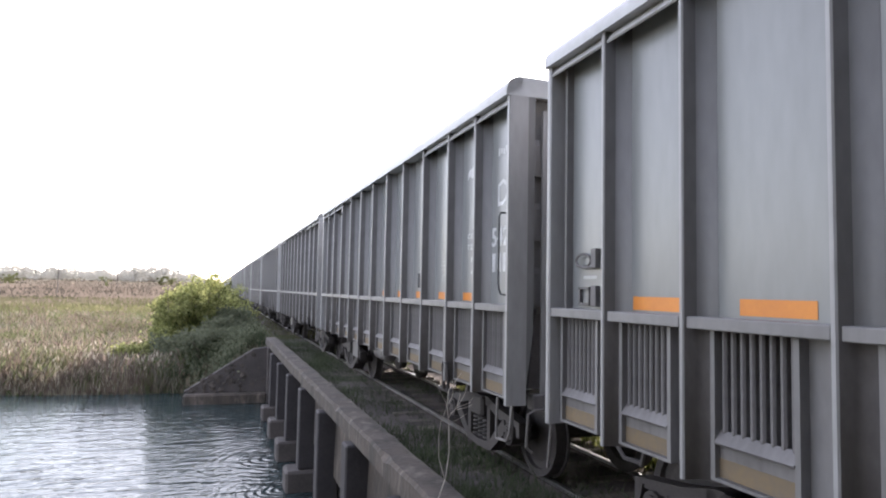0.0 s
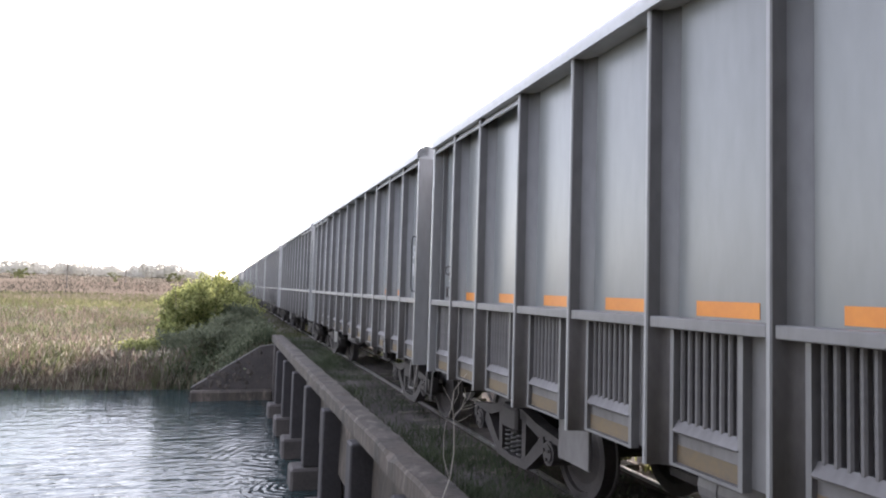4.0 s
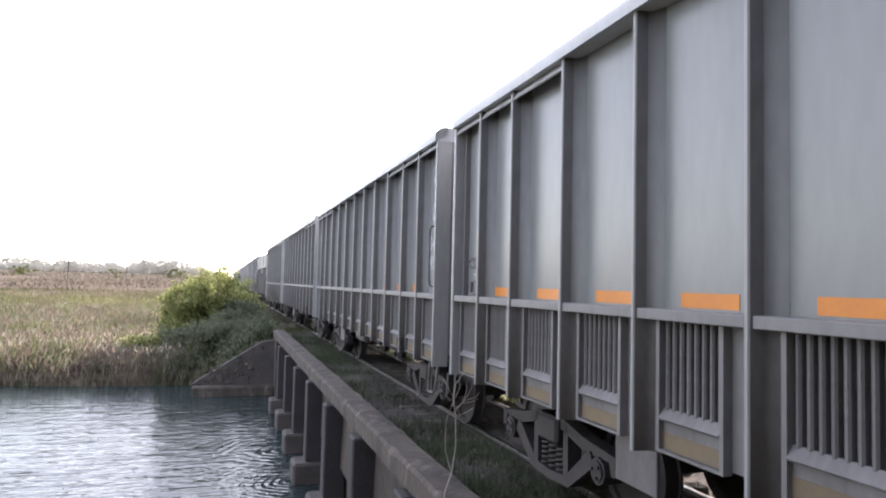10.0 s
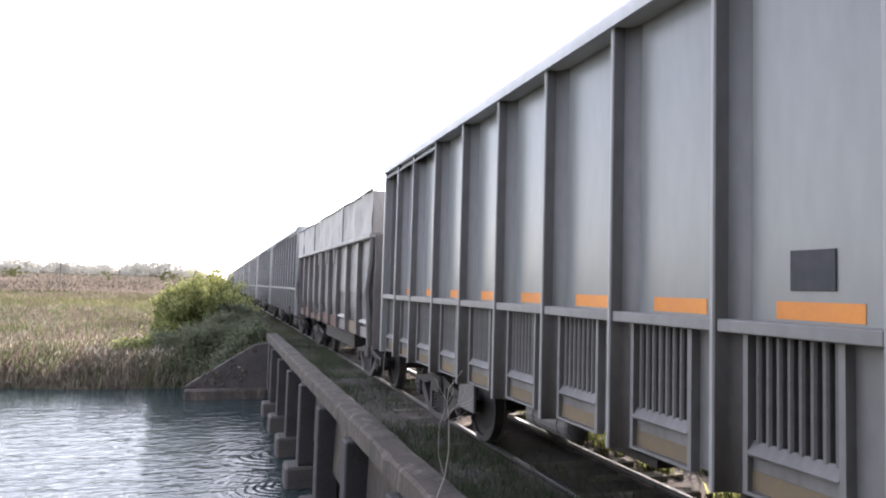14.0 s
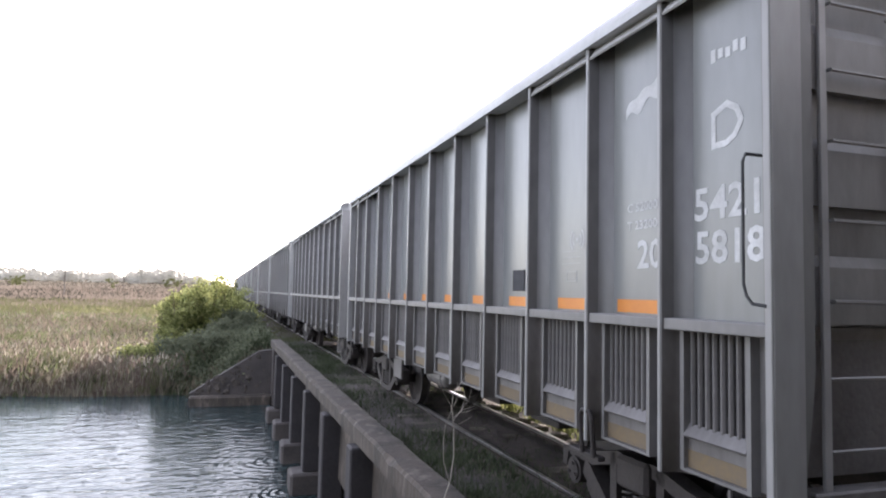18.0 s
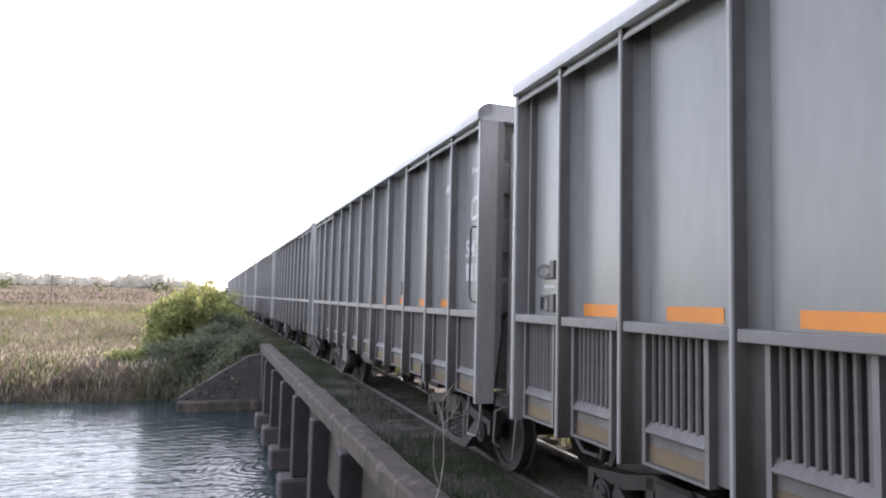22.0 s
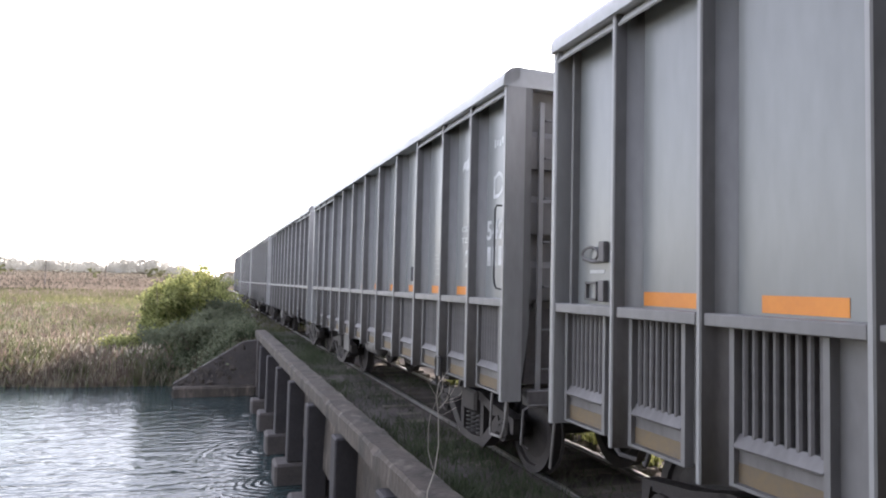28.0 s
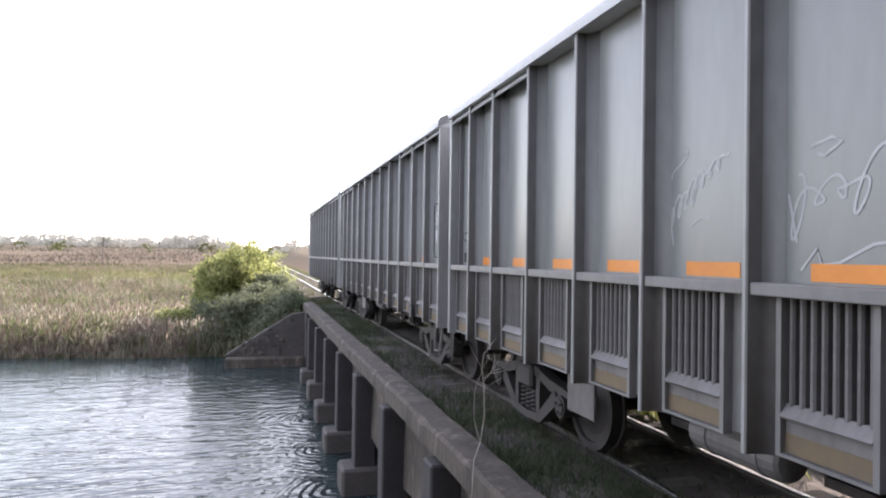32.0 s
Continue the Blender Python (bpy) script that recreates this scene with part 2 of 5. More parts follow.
def ground_material():
    """Bare brown earth by the river, green marsh grass further out, then a wide dry brown field."""
    m = material("marsh_ground", (0.15, 0.12, 0.09), (0.10, 0.095, 0.06), rough=0.95, coarse=0.05, fine=1.2, bump=0.5, spec=0.0)
    ns, ln = m.node_tree.nodes, m.node_tree.links.new
    p = ns["Principled BSDF"]
    out = p.inputs["Base Color"].links[0].from_socket
    tc, sep = ns.new("ShaderNodeTexCoord"), ns.new("ShaderNodeSeparateXYZ")
    wob, add = ns.new("ShaderNodeTexNoise"), ns.new("ShaderNodeMath")
    wob.inputs["Scale"].default_value, wob.inputs["Detail"].default_value = 0.045, 4
    add.operation = "MULTIPLY_ADD"
    add.inputs[1].default_value = 70
    ln(tc.outputs["Object"], sep.inputs[0]), ln(tc.outputs["Object"], wob.inputs[0])
    ln(wob.outputs[0], add.inputs[0]), ln(sep.outputs[1], add.inputs[2])
    for lo, hi, colour in ((88, 100, (0.125, 0.12, 0.06)), (132, 150, (0.12, 0.098, 0.078)), (235, 300, (0.135, 0.117, 0.093))):
        step, mix = ns.new("ShaderNodeMapRange"), ns.new("ShaderNodeMix")
        mix.data_type = "RGBA"
        step.inputs[1].default_value, step.inputs[2].default_value = lo, hi
        mix.inputs[7].default_value = (*colour, 1)
        ln(add.outputs[0], step.inputs[0]), ln(step.outputs[0], mix.inputs[0]), ln(out, mix.inputs[6])
        out = mix.outputs[2]
    ln(out, p.inputs["Base Color"])
    return m


GROUND = ground_material()


def water_material():
    m = bpy.data.materials.new("rippled_river_water")
    m.use_nodes = True
    nt, ns = m.node_tree, m.node_tree.nodes
    ln = nt.links.new
    p = ns["Principled BSDF"]
    p.inputs["Base Color"].default_value = (0.026, 0.039, 0.04, 1)
    p.inputs["Roughness"].default_value, p.inputs["IOR"].default_value = 0.03, 1.33
    p.inputs["Specular IOR Level"].default_value = 0.22
    tc, last = ns.new("ShaderNodeTexCoord"), None
    for scale, stretch, strength, dist in ((0.5, (1, 1.2, 1), 0.2, 0.05), (2.2, (0.4, 1.3, 1), 0.6, 0.07), (5.5, (0.5, 1.4, 1), 0.6, 0.026), (16.0, (0.7, 1.2, 1), 0.5, 0.007)):
        mp, n, b = ns.new("ShaderNodeMapping"), ns.new("ShaderNodeTexNoise"), ns.new("ShaderNodeBump")
        mp.inputs["Scale"].default_value = stretch
        mp.inputs["Rotation"].default_value = (0, 0, 0.3 * math.sin(3 * scale))
        n.inputs["Scale"].default_value, n.inputs["Detail"].default_value = scale, 1.5
        n.inputs["Distortion"].default_value = 0.6
        b.inputs["Strength"].default_value, b.inputs["Distance"].default_value = strength, dist
        ln(tc.outputs["Object"], mp.inputs[0]), ln(mp.outputs[0], n.inputs[0]), ln(n.outputs[0], b.inputs["Height"])
        if last:
            ln(last, b.inputs["Normal"])
        last = b.outputs[0]
    # rings of ripples spreading from the bridge piles
    geo = ns.new("ShaderNodeNewGeometry")
    for x, y, reach, wave_scale, strength in ((-2.4, 12.5, 2.8, 1.5, 0.4), (-2.4, 15.2, 2.4, 1.7, 0.35), (-2.4, 18.0, 3.4, 1.2, 0.35), (-2.4, 23.4, 4.6, 0.8, 0.3)):
        off, wave = ns.new("ShaderNodeVectorMath"), ns.new("ShaderNodeTexWave")
        off.inputs[1].default_value = (x, y, -2.4)
        off.operation = "SUBTRACT"
        wave.wave_type, wave.rings_direction = "RINGS", "Z"
        wave.inputs["Scale"].default_value, wave.inputs["Distortion"].default_value = wave_scale, 8.0
        wave.inputs["Detail Scale"].default_value = 0.5
        far, fall, prod = ns.new("ShaderNodeVectorMath"), ns.new("ShaderNodeMapRange"), ns.new("ShaderNodeMath")
        far.operation, prod.operation = "LENGTH", "MULTIPLY"
        fall.inputs[1].default_value, fall.inputs[2].default_value, fall.inputs[3].default_value, fall.inputs[4].default_value = 0.3, reach, 1.0, 0.0
        ln(geo.outputs["Position"], off.inputs[0]), ln(off.outputs[0], wave.inputs[0]), ln(off.outputs[0], far.inputs[0])
        ln(far.outputs["Value"], fall.inputs[0]), ln(fall.outputs[0], prod.inputs[0]), ln(wave.outputs["Fac"], prod.inputs[1])
        b = ns.new("ShaderNodeBump")
        b.inputs["Strength"].default_value, b.inputs["Distance"].default_value = strength, 0.028
        ln(prod.outputs[0], b.inputs["Height"]), ln(last, b.inputs["Normal"])
        last = b.outputs[0]
    ln(b.outputs[0], p.inputs["Normal"])
    return m


WATER = water_material()


# ---- mesh helpers ----
def add_box(bm, x0, x1, y0, y1, z0, z1):
    vs = [bm.verts.new((x, y, z)) for x in (x0, x1) for y in (y0, y1) for z in (z0, z1)]
    for f in ((0, 1, 3, 2), (4, 6, 7, 5), (0, 4, 5, 1), (2, 3, 7, 6), (0, 2, 6, 4), (1, 5, 7, 3)):
        bm.faces.new([vs[i] for i in f])
    return vs


def bevelled_box(bm, x0, x1, y0, y1, z0, z1, r=0.01):
    part_bm = bmesh.new()
    add_box(part_bm, x0, x1, y0, y1, z0, z1)
    bmesh.ops.bevel(part_bm, geom=part_bm.edges[:], offset=r, segments=1, affect="EDGES")
    me = bpy.data.meshes.new("tmp")
    part_bm.to_mesh(me), part_bm.free()
    bm.from_mesh(me)
    bpy.data.meshes.remove(me)


def add_tube(bm, pts, r, n=6, r_end=None):
    """A round bar along a line of points, tapering to r_end."""
    rings = []
    pts = [Vector(p) for p in pts]
    for i, p in enumerate(pts):
        d = (pts[min(i + 1, len(pts) - 1)] - pts[max(i - 1, 0)]).normalized()
        u = d.orthogonal().normalized() if i == 0 else (u - d * u.dot(d)).normalized()
        w = d.cross(u)
        k = r if r_end is None else r + (r_end - r) * i / (len(pts) - 1)
        rings.append([bm.verts.new(p + k * (math.cos(2 * math.pi * j / n) * u + math.sin(2 * math.pi * j / n) * w)) for j in range(n)])
    for a, b in zip(rings, rings[1:]):
        for j in range(n):
            bm.faces.new((a[j], a[(j + 1) % n], b[(j + 1) % n], b[j]))
    bm.faces.new(rings[0][::-1]), bm.faces.new(rings[-1])


def add_prism(bm, profile, lo, hi, axis):
    """A closed outline of pairs, pushed from lo to hi along an axis (0: pairs are y, z; 1: x, z; 2: x, y)."""
    def at(p, s):
        return (s, p[0], p[1]) if axis == 0 else (p[0], s, p[1]) if axis == 1 else (p[0], p[1], s)
    a = [bm.verts.new(at(p, lo)) for p in profile]
    b = [bm.verts.new(at(p, hi)) for p in profile]
    n = len(profile)
    bm.faces.new(a), bm.faces.new(b[::-1])
    for i in range(n):
        bm.faces.new((a[i], b[i], b[(i + 1) % n], a[(i + 1) % n]))


def mesh_of(name, bm, mat):
    bmesh.ops.recalc_face_normals(bm, faces=bm.faces[:])
    me = bpy.data.meshes.new(name)
    bm.to_mesh(me), bm.free()
    me.materials.append(mat)
    return me


def smooth(me):
    me.polygons.foreach_set("use_smooth", [True] * len(me.polygons))
    return me


def part(name, bm, mat, parent, label=""):
    ob = new(name, mesh_of(name, bm, mat))
    ob.parent = parent
    return tagged(ob, label)


def piece(name, me, parent, at=(0, 0, 0), label=""):
    ob = new(name, me)
    ob.parent, ob.location = parent, at
    return tagged(ob, label)


def setting(name, bm, mat, label, category):
    return tagged(new(name, mesh_of(name, bm, mat)), label, category, kind="structure")


def lettering(text, size):
    """Mesh of a line of stencil-like capitals, lying in its own x, y plane, lower left corner at 0."""
    cu = bpy.data.curves.new("letters", "FONT")
    cu.body, cu.size, cu.resolution_u = text, size, 2
    cu.extrude, cu.offset = 0.0012, 0.02 * size
    ob = bpy.data.objects.new("letters", cu)
    scene.collection.objects.link(ob)
    me = bpy.data.meshes.new_from_object(ob.evaluated_get(bpy.context.evaluated_depsgraph_get()))
    bpy.data.objects.remove(ob), bpy.data.curves.remove(cu)
    return me


def blade_field(name, count, place, height, width, mat, lean=0.25, label="", category=""):
    """Many bent blades as one mesh: place(i) gives a foot point."""
    rng = np.random.default_rng(len(name) * 7 + count)
    foot = np.array([place(rng) for _ in range(count)])
    h = rng.uniform(height[0], height[1], count)
    a = rng.uniform(0, 2 * np.pi, count)
    b = rng.uniform(0, 2 * np.pi, count)
    k = rng.uniform(0, lean, count) * h
    w = rng.uniform(width[0], width[1], count) / 2
    side = np.stack([np.cos(a), np.sin(a), 0 * a], 1) * w[:, None]
    bend = np.stack([np.cos(b), np.sin(b), 0 * b], 1) * k[:, None]
    up = np.stack([0 * h, 0 * h, h], 1)
    v = np.stack([foot - side, foot + side, foot + 0.6 * up + 0.35 * bend + 0.8 * side, foot + 0.6 * up + 0.35 * bend - 0.8 * side, foot + up + bend], 1).reshape(-1, 3)
    base = np.arange(count) * 5
    faces = [q for i in base.tolist() for q in ((i, i + 1, i + 2, i + 3), (i + 3, i + 2, i + 4))]
    me = bpy.data.meshes.new(name)
    me.from_pydata(v.tolist(), [], faces)
    me.materials.append(mat)
    return tagged(new(name, me), label, category, kind="stuff")


def leaf_cloud(bm, rng, centre, radius, count, size):
    """Small folded leaves scattered through an uneven clump."""
    for _ in range(count):
        d = rng.normal(size=3)
        d /= np.linalg.norm(d)
        p = Vector(centre) + Vector(d * rng.uniform(0.35, 1.0) ** 0.6 * np.array(radius))
        u = Vector(rng.normal(size=3)).normalized()
        w = u.orthogonal().normalized()
        s = size * rng.uniform(0.6, 1.4)
        vs = [bm.verts.new(p + s * q) for q in (-u, w * 0.45, u, -w * 0.45)]
        bm.faces.new(vs)


def leaves_along(bm, rng, pts, count, size, out):
    """Leaves set along a shoot, pointing up and outwards."""
    pts = [Vector(p) for p in pts]
    for _ in range(count):
        t = rng.uniform(0.0, len(pts) - 1.001)
        i = int(t)
        p = pts[i].lerp(pts[i + 1], t - i) + Vector(rng.normal(size=3) * out)
        u = (Vector(rng.normal(size=3)) + Vector((0, 0, 0.7))).normalized()
        w = u.cross(Vector(rng.normal(size=3))).normalized()
        s = size * rng.uniform(0.6, 1.5)
        bm.faces.new([bm.verts.new(p + s * q) for q in (-u * 0.2, u * 0.5 + w * 0.38, u * 1.2, u * 0.5 - w * 0.38)])


# ---- ground, river and water ----
def smoothstep(a, b, v):
    t = np.clip((v - a) / (b - a), 0, 1)
    return t * t * (3 - 2 * t)


def ground_height(x, y):
    """Flat marsh, a river channel across the line, and a railway bank on both sides of it."""
    z = -1.95 + 0.12 * np.sin(x * 0.21 + 1.3) * np.sin(y * 0.17) + 0.08 * np.sin(x * 0.9) * np.sin(y * 0.7 + x * 0.3)
    edge = 29.6 + 0.09 * np.maximum(-x - 4, 0) ** 0.9 + 0.5 * np.sin(x * 0.35) * smoothstep(5, 12, np.abs(x))
    river = smoothstep(3.2, 5.6, y) * (1 - smoothstep(edge - 0.9, edge + 0.6, y))
    z = z * (1 - river) - 4.2 * river
    lift = smoothstep(5.8, 2.4, np.abs(x))
    bank = np.where(y > 15, smoothstep(26.8, 28.2, y), smoothstep(5.0, 2.6, y))
    top = np.where(y > 15, -0.28, -0.22)
    z = np.where(bank > 0, z + (top - z) * lift * bank, z)
    near = smoothstep(4.6, 2.2, y) * smoothstep(9.0, 4.0, np.abs(x + 3.5)) * smoothstep(-0.9, -2.6, x)
    z = z + (0.38 - z) * near
    # the marsh climbs towards the woods, sloped to fit the camera's view
    return z + 0.021 * np.maximum(y - 55, 0) * smoothstep(1200, 500, y) * smoothstep(3, 14, np.abs(x))


def grid_sheet(name, xs, ys, height, mat):
    X, Y = np.meshgrid(xs, ys)
    v = np.stack([X, Y, height(X, Y)], -1).reshape(-1, 3)
    n, m = len(xs), len(ys)
    faces = [(j * n + i, j * n + i + 1, (j + 1) * n + i + 1, (j + 1) * n + i) for j in range(m - 1) for i in range(n - 1)]
    me = bpy.data.meshes.new(name)
    me.from_pydata(v.tolist(), [], faces)
    me.materials.append(mat)
    return new(name, smooth(me))


xs = np.concatenate([-np.geomspace(2500, 16, 30), np.arange(-15.6, 15.7, 0.4), np.geomspace(16, 2500, 30)])
ys = np.concatenate([-np.geomspace(600, 13, 16), np.arange(-12, 50, 0.4), np.geomspace(50.5, 3000, 50)])
ground = tagged(grid_sheet("ground", xs, ys, ground_height, GROUND), "grassy brown marsh ground with a river channel and railway bank", "ground", kind="structure")

bm = bmesh.new()
vs = [bm.verts.new(p) for p in ((-420, -260, 0), (420, -260, 0), (420, 60, 0), (-420, 60, 0))]
bm.faces.new(vs)
water = setting("water", bm, WATER, "grey-blue rippled river water reflecting a pale sky", "river")
water.location.z = -2.4

# ---- bridge ----
BRIDGE_END = 26.9
bridge = tagged(new("railway_bridge"), "low old stained concrete railway bridge over the river", "bridge")


def rubble_mesh(seed):
    rng = np.random.default_rng(seed)
    bm = bmesh.new()
    bmesh.ops.create_icosphere(bm, subdivisions=1, radius=0.13)
    for v in bm.verts:
        v.co = Vector(v.co) * rng.uniform(0.7, 1.25)
        v.co.x *= 1.4
    return mesh_of("stone", bm, RUBBLE_STONE)


RUBBLE = [rubble_mesh(40 + i) for i in range(5)]


def bridge_parts():
    bm = bmesh.new()
    add_box(bm, -1.75, 1.75, 1.5, BRIDGE_END, -0.75, -0.2)
    part("deck", bm, CONCRETE_DARK, bridge)
    for side, name in ((-1, "parapet"), (1, "parapet")):
        bm = bmesh.new()
        n = 90
        rng = random.Random(5 + side)
        rows = []
        for i in range(n + 1):
            y = 1.5 + i * ((BRIDGE_END - 1.5) / n)
            wob, chip = rng.uniform(-0.006, 0.006), (rng.uniform(0.02, 0.07) if rng.random() < 0.16 else 0.0)
            out, inn, top = (-2.03 - 0.001 * (y - 6) + wob, -1.69 + 0.001 * (y - 6), 0.10 + wob) if side < 0 else (1.98 + wob, 1.62, 0.10 + wob)
            rows.append([bm.verts.new(p) for p in ((out, y, -0.16), (out, y, top - 0.04 - chip), (out - side * (0.03 + chip), y, top - 0.2 * chip), (inn, y, top + wob), (inn, y, -0.16))])
        for a, b in zip(rows, rows[1:]):
            for j in range(5):
                bm.faces.new((a[j], a[(j + 1) % 5], b[(j + 1) % 5], b[j]))
        bm.faces.new(rows[0]), bm.faces.new(rows[-1][::-1])
        part(name, bm, CONCRETE, bridge, "worn concrete parapet kerb with a chipped edge")
    # face of the girder under the parapet, set back
    bm = bmesh.new()
    rng = random.Random(23)
    rows = []
    for i in range(61):
        out, y = -1.77 - rng.uniform(0, 0.03), 1.5 + (BRIDGE_END - 1.6) * i / 60
        rows.append([bm.verts.new(p) for p in ((out - 0.01, y, -1.35 - rng.uniform(0, 0.06)), (out, y, -0.8 + rng.uniform(-0.1, 0.1)), (-1.77, y, -0.17), (-1.45, y, -0.17), (-1.45, y, -1.35))])
    for a, b in zip(rows, rows[1:]):
        for j in range(5):
            bm.faces.new((a[j], a[(j + 1) % 5], b[(j + 1) % 5], b[j]))
    bm.faces.new(rows[0]), bm.faces.new(rows[-1][::-1])
    part("girder", bm, CONCRETE, bridge)
    bm = bmesh.new()
    add_box(bm, 1.45, 1.77, 1.5, BRIDGE_END - 0.1, -1.35, -0.17)
    part("girder", bm, CONCRETE_DARK, bridge)
    rng = random.Random(11)
    for i in range(-1, 6):
        y = 9.6 + 2.73 * i
        bm = bmesh.new()
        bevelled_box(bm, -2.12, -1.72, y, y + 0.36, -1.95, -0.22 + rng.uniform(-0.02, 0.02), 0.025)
        part("buttress", bm, SHADED_BUTTRESS, bridge, "upright concrete buttress coloured dark for its shade")
        bm = bmesh.new()
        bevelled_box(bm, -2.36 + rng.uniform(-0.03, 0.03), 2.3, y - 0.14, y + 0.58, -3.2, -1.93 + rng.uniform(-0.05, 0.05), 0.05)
        part("pile_cap", bm, CONCRETE_DARK, bridge, "blocky dark concrete pile cap at the water")
        bm = bmesh.new()
        bevelled_box(bm, 1.6, 2.1, y, y + 0.36, -1.95, -0.24, 0.025)
        part("buttress", bm, CONCRETE, bridge)
        bm = bmesh.new()
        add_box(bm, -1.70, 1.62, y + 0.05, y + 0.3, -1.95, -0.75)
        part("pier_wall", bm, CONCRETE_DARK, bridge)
    bm = bmesh.new()
    add_prism(bm, [(-1.75, -0.30), (-2.45, -0.40), (-3.6, -1.12), (-4.95, -1.98), (-5.1, -2.9), (-1.75, -2.9)], BRIDGE_END + 0.35, BRIDGE_END + 0.75, 1)
    wing = part("wing_wall", bm, CONCRETE_DARK, bridge, "sloping rubble wing wall on the far bank")
    rng = np.random.default_rng(17)
    for i in range(90):
        x = -1.95 - 2.75 * rng.random() ** 0.8
        z = -2.0 + (1.55 + 0.63 * (x + 2.45)) * rng.random()
        ob = piece("stone", RUBBLE[i % 5], wing, (x, BRIDGE_END + 0.36 + 0.06 * rng.random(), z))
        ob.rotation_euler = (rng.uniform(-0.5, 0.5), rng.uniform(0, 6.28), rng.uniform(-0.4, 0.4))
        k = rng.uniform(0.3, 0.95)
        ob.scale = (k, 0.7 * k, k)
    bm = bmesh.new()
    bevelled_box(bm, -4.95, -1.95, BRIDGE_END - 0.15, BRIDGE_END + 0.34, -3.0, -2.03, 0.06)
    part("wall_footing", bm, CONCRETE, bridge, "pale concrete footing at the waterline")
    bm = bmesh.new()
    add_box(bm, -1.95, 1.95, BRIDGE_END - 0.3, BRIDGE_END + 0.4, -3.2, -0.22)
    part("abutment", bm, CONCRETE_DARK, bridge)


bridge_parts()

# ---- track ----
bm = bmesh.new()
xs_bed = np.linspace(-1.68, 1.66, 18)
rng_bed = np.random.default_rng(4)
rows = [[bm.verts.new((x, y, -0.03 + 0.04 * math.sin(3 * x + y) * math.sin(1.7 * y) * (0.3 if abs(x) < 1 else 1) + rng_bed.uniform(-0.015, 0.015) - (0.07 if x > 0.7 else 0.0))) for x in xs_bed] for y in np.arange(-20, 130, 0.5)]
for a, b in zip(rows, rows[1:]):
    for j in range(len(a) - 1):
        bm.faces.new((a[j], a[j + 1], b[j + 1], b[j]))
track_bed = setting("track_bed", bm, SOIL, "dark earthy track bed with thin ballast", "track bed")
track = tagged(new("railway_track"), "narrow railway track on weathered timber sleepers", "railway track")


def track_parts():
    for x in (-0.53, 0.53):
        bm = bmesh.new()
        add_prism(bm, [(x - 0.06, -0.075), (x + 0.06, -0.075), (x + 0.06, -0.062), (x + 0.009, -0.045), (x + 0.009, 0.012), (x - 0.009, 0.012), (x - 0.009, -0.045), (x - 0.06, -0.062)], -20, 420, 1)
        rail = part("rail", bm, RAIL_STEEL, track, "rusty steel rail")
        bm = bmesh.new()
        add_prism(bm, [(x - 0.032, 0.012), (x + 0.032, 0.012), (x + 0.032, 0.042), (x + 0.024, 0.05), (x - 0.024, 0.05), (x - 0.032, 0.042)], -20, 420, 1)
        part("rail_head", bm, RAIL_HEAD, rail, "shining rail head")


track_parts()


# ---- hopper wagons ----
# A wagon's own space: y runs from its leading end (0) to its trailing end (LENGTH), z from the ground, the camera's side at -x.
LENGTH, PITCH, SPEED, START = 11.55, 12.32, 8.36, -6.86
TRAILING = [0.03, 0.84, 1.68] + [1.68 + 1.012 * i for i in range(1, 9)] + [10.65, 11.52]
# offsets along the track, wagon by wagon, fitted to the camera's view
WAGON_FIT = {-1: 0.2, 0: 0.23, 1: 0.22, 2: 0.23, 3: 0.16, 4: 0.06, 5: -0.08, 6: 0.21, 7: 0.18, 8: 0.08, 9: -0.13, 10: -0.1, 11: -0.28, 12: -0.30,
         13: -0.30, 14: -0.03, 15: -0.06, 16: -0.02, 17: -0.04, 18: -0.13, 19: -0.05, 20: 0.06, 21: 0.1, 22: 0.25, 23: 0.0, 24: -0.3}
RIBS = [LENGTH - d for d in TRAILING]          # from the trailing end forwards
AXLES = [LENGTH - d for d in (0.80, 2.55, 8.85, 10.60)]
WHEEL_Z, WHEEL_R = 0.50, 0.45
SIDE = -1.24


def wheelset_mesh():
    bm = bmesh.new()
    for s in (-1, 1):
        prof = [(0.08, 0.09), (0.30, 0.035), (0.37, 0.04), (0.38, 0.075), (WHEEL_R, 0.075), (WHEEL_R + 0.003, -0.045), (WHEEL_R + 0.028, -0.05), (WHEEL_R + 0.028, -0.07), (0.36, -0.07), (0.30, -0.02), (0.08, -0.09)]
        n = 28
        rings = [[bm.verts.new((s * (0.535 + w), r * math.cos(2 * math.pi * j / n), r * math.sin(2 * math.pi * j / n))) for j in range(n)] for r, w in prof]
        for a, b in zip(rings, rings[1:]):
            for j in range(n):
                bm.faces.new((a[j], a[(j + 1) % n], b[(j + 1) % n], b[j]))
    add_tube(bm, [(-0.78, 0, 0), (0.78, 0, 0)], 0.075, 10)
    for s in (-1, 1):
        add_tube(bm, [(s * 0.74, 0, 0), (s * 0.95, 0, 0)], 0.115, 14)
        add_tube(bm, [(s * 0.95, 0, 0), (s * 0.965, 0, 0)], 0.085, 14)
        for j in range(3):
            a = 2 * math.pi * j / 3
            add_tube(bm, [(s * 0.96, 0.055 * math.cos(a), 0.055 * math.sin(a)), (s * 0.983, 0.055 * math.cos(a), 0.055 * math.sin(a))], 0.016, 6)
    return mesh_of("wheelset", bm, IRON)


WHEELSET = wheelset_mesh()


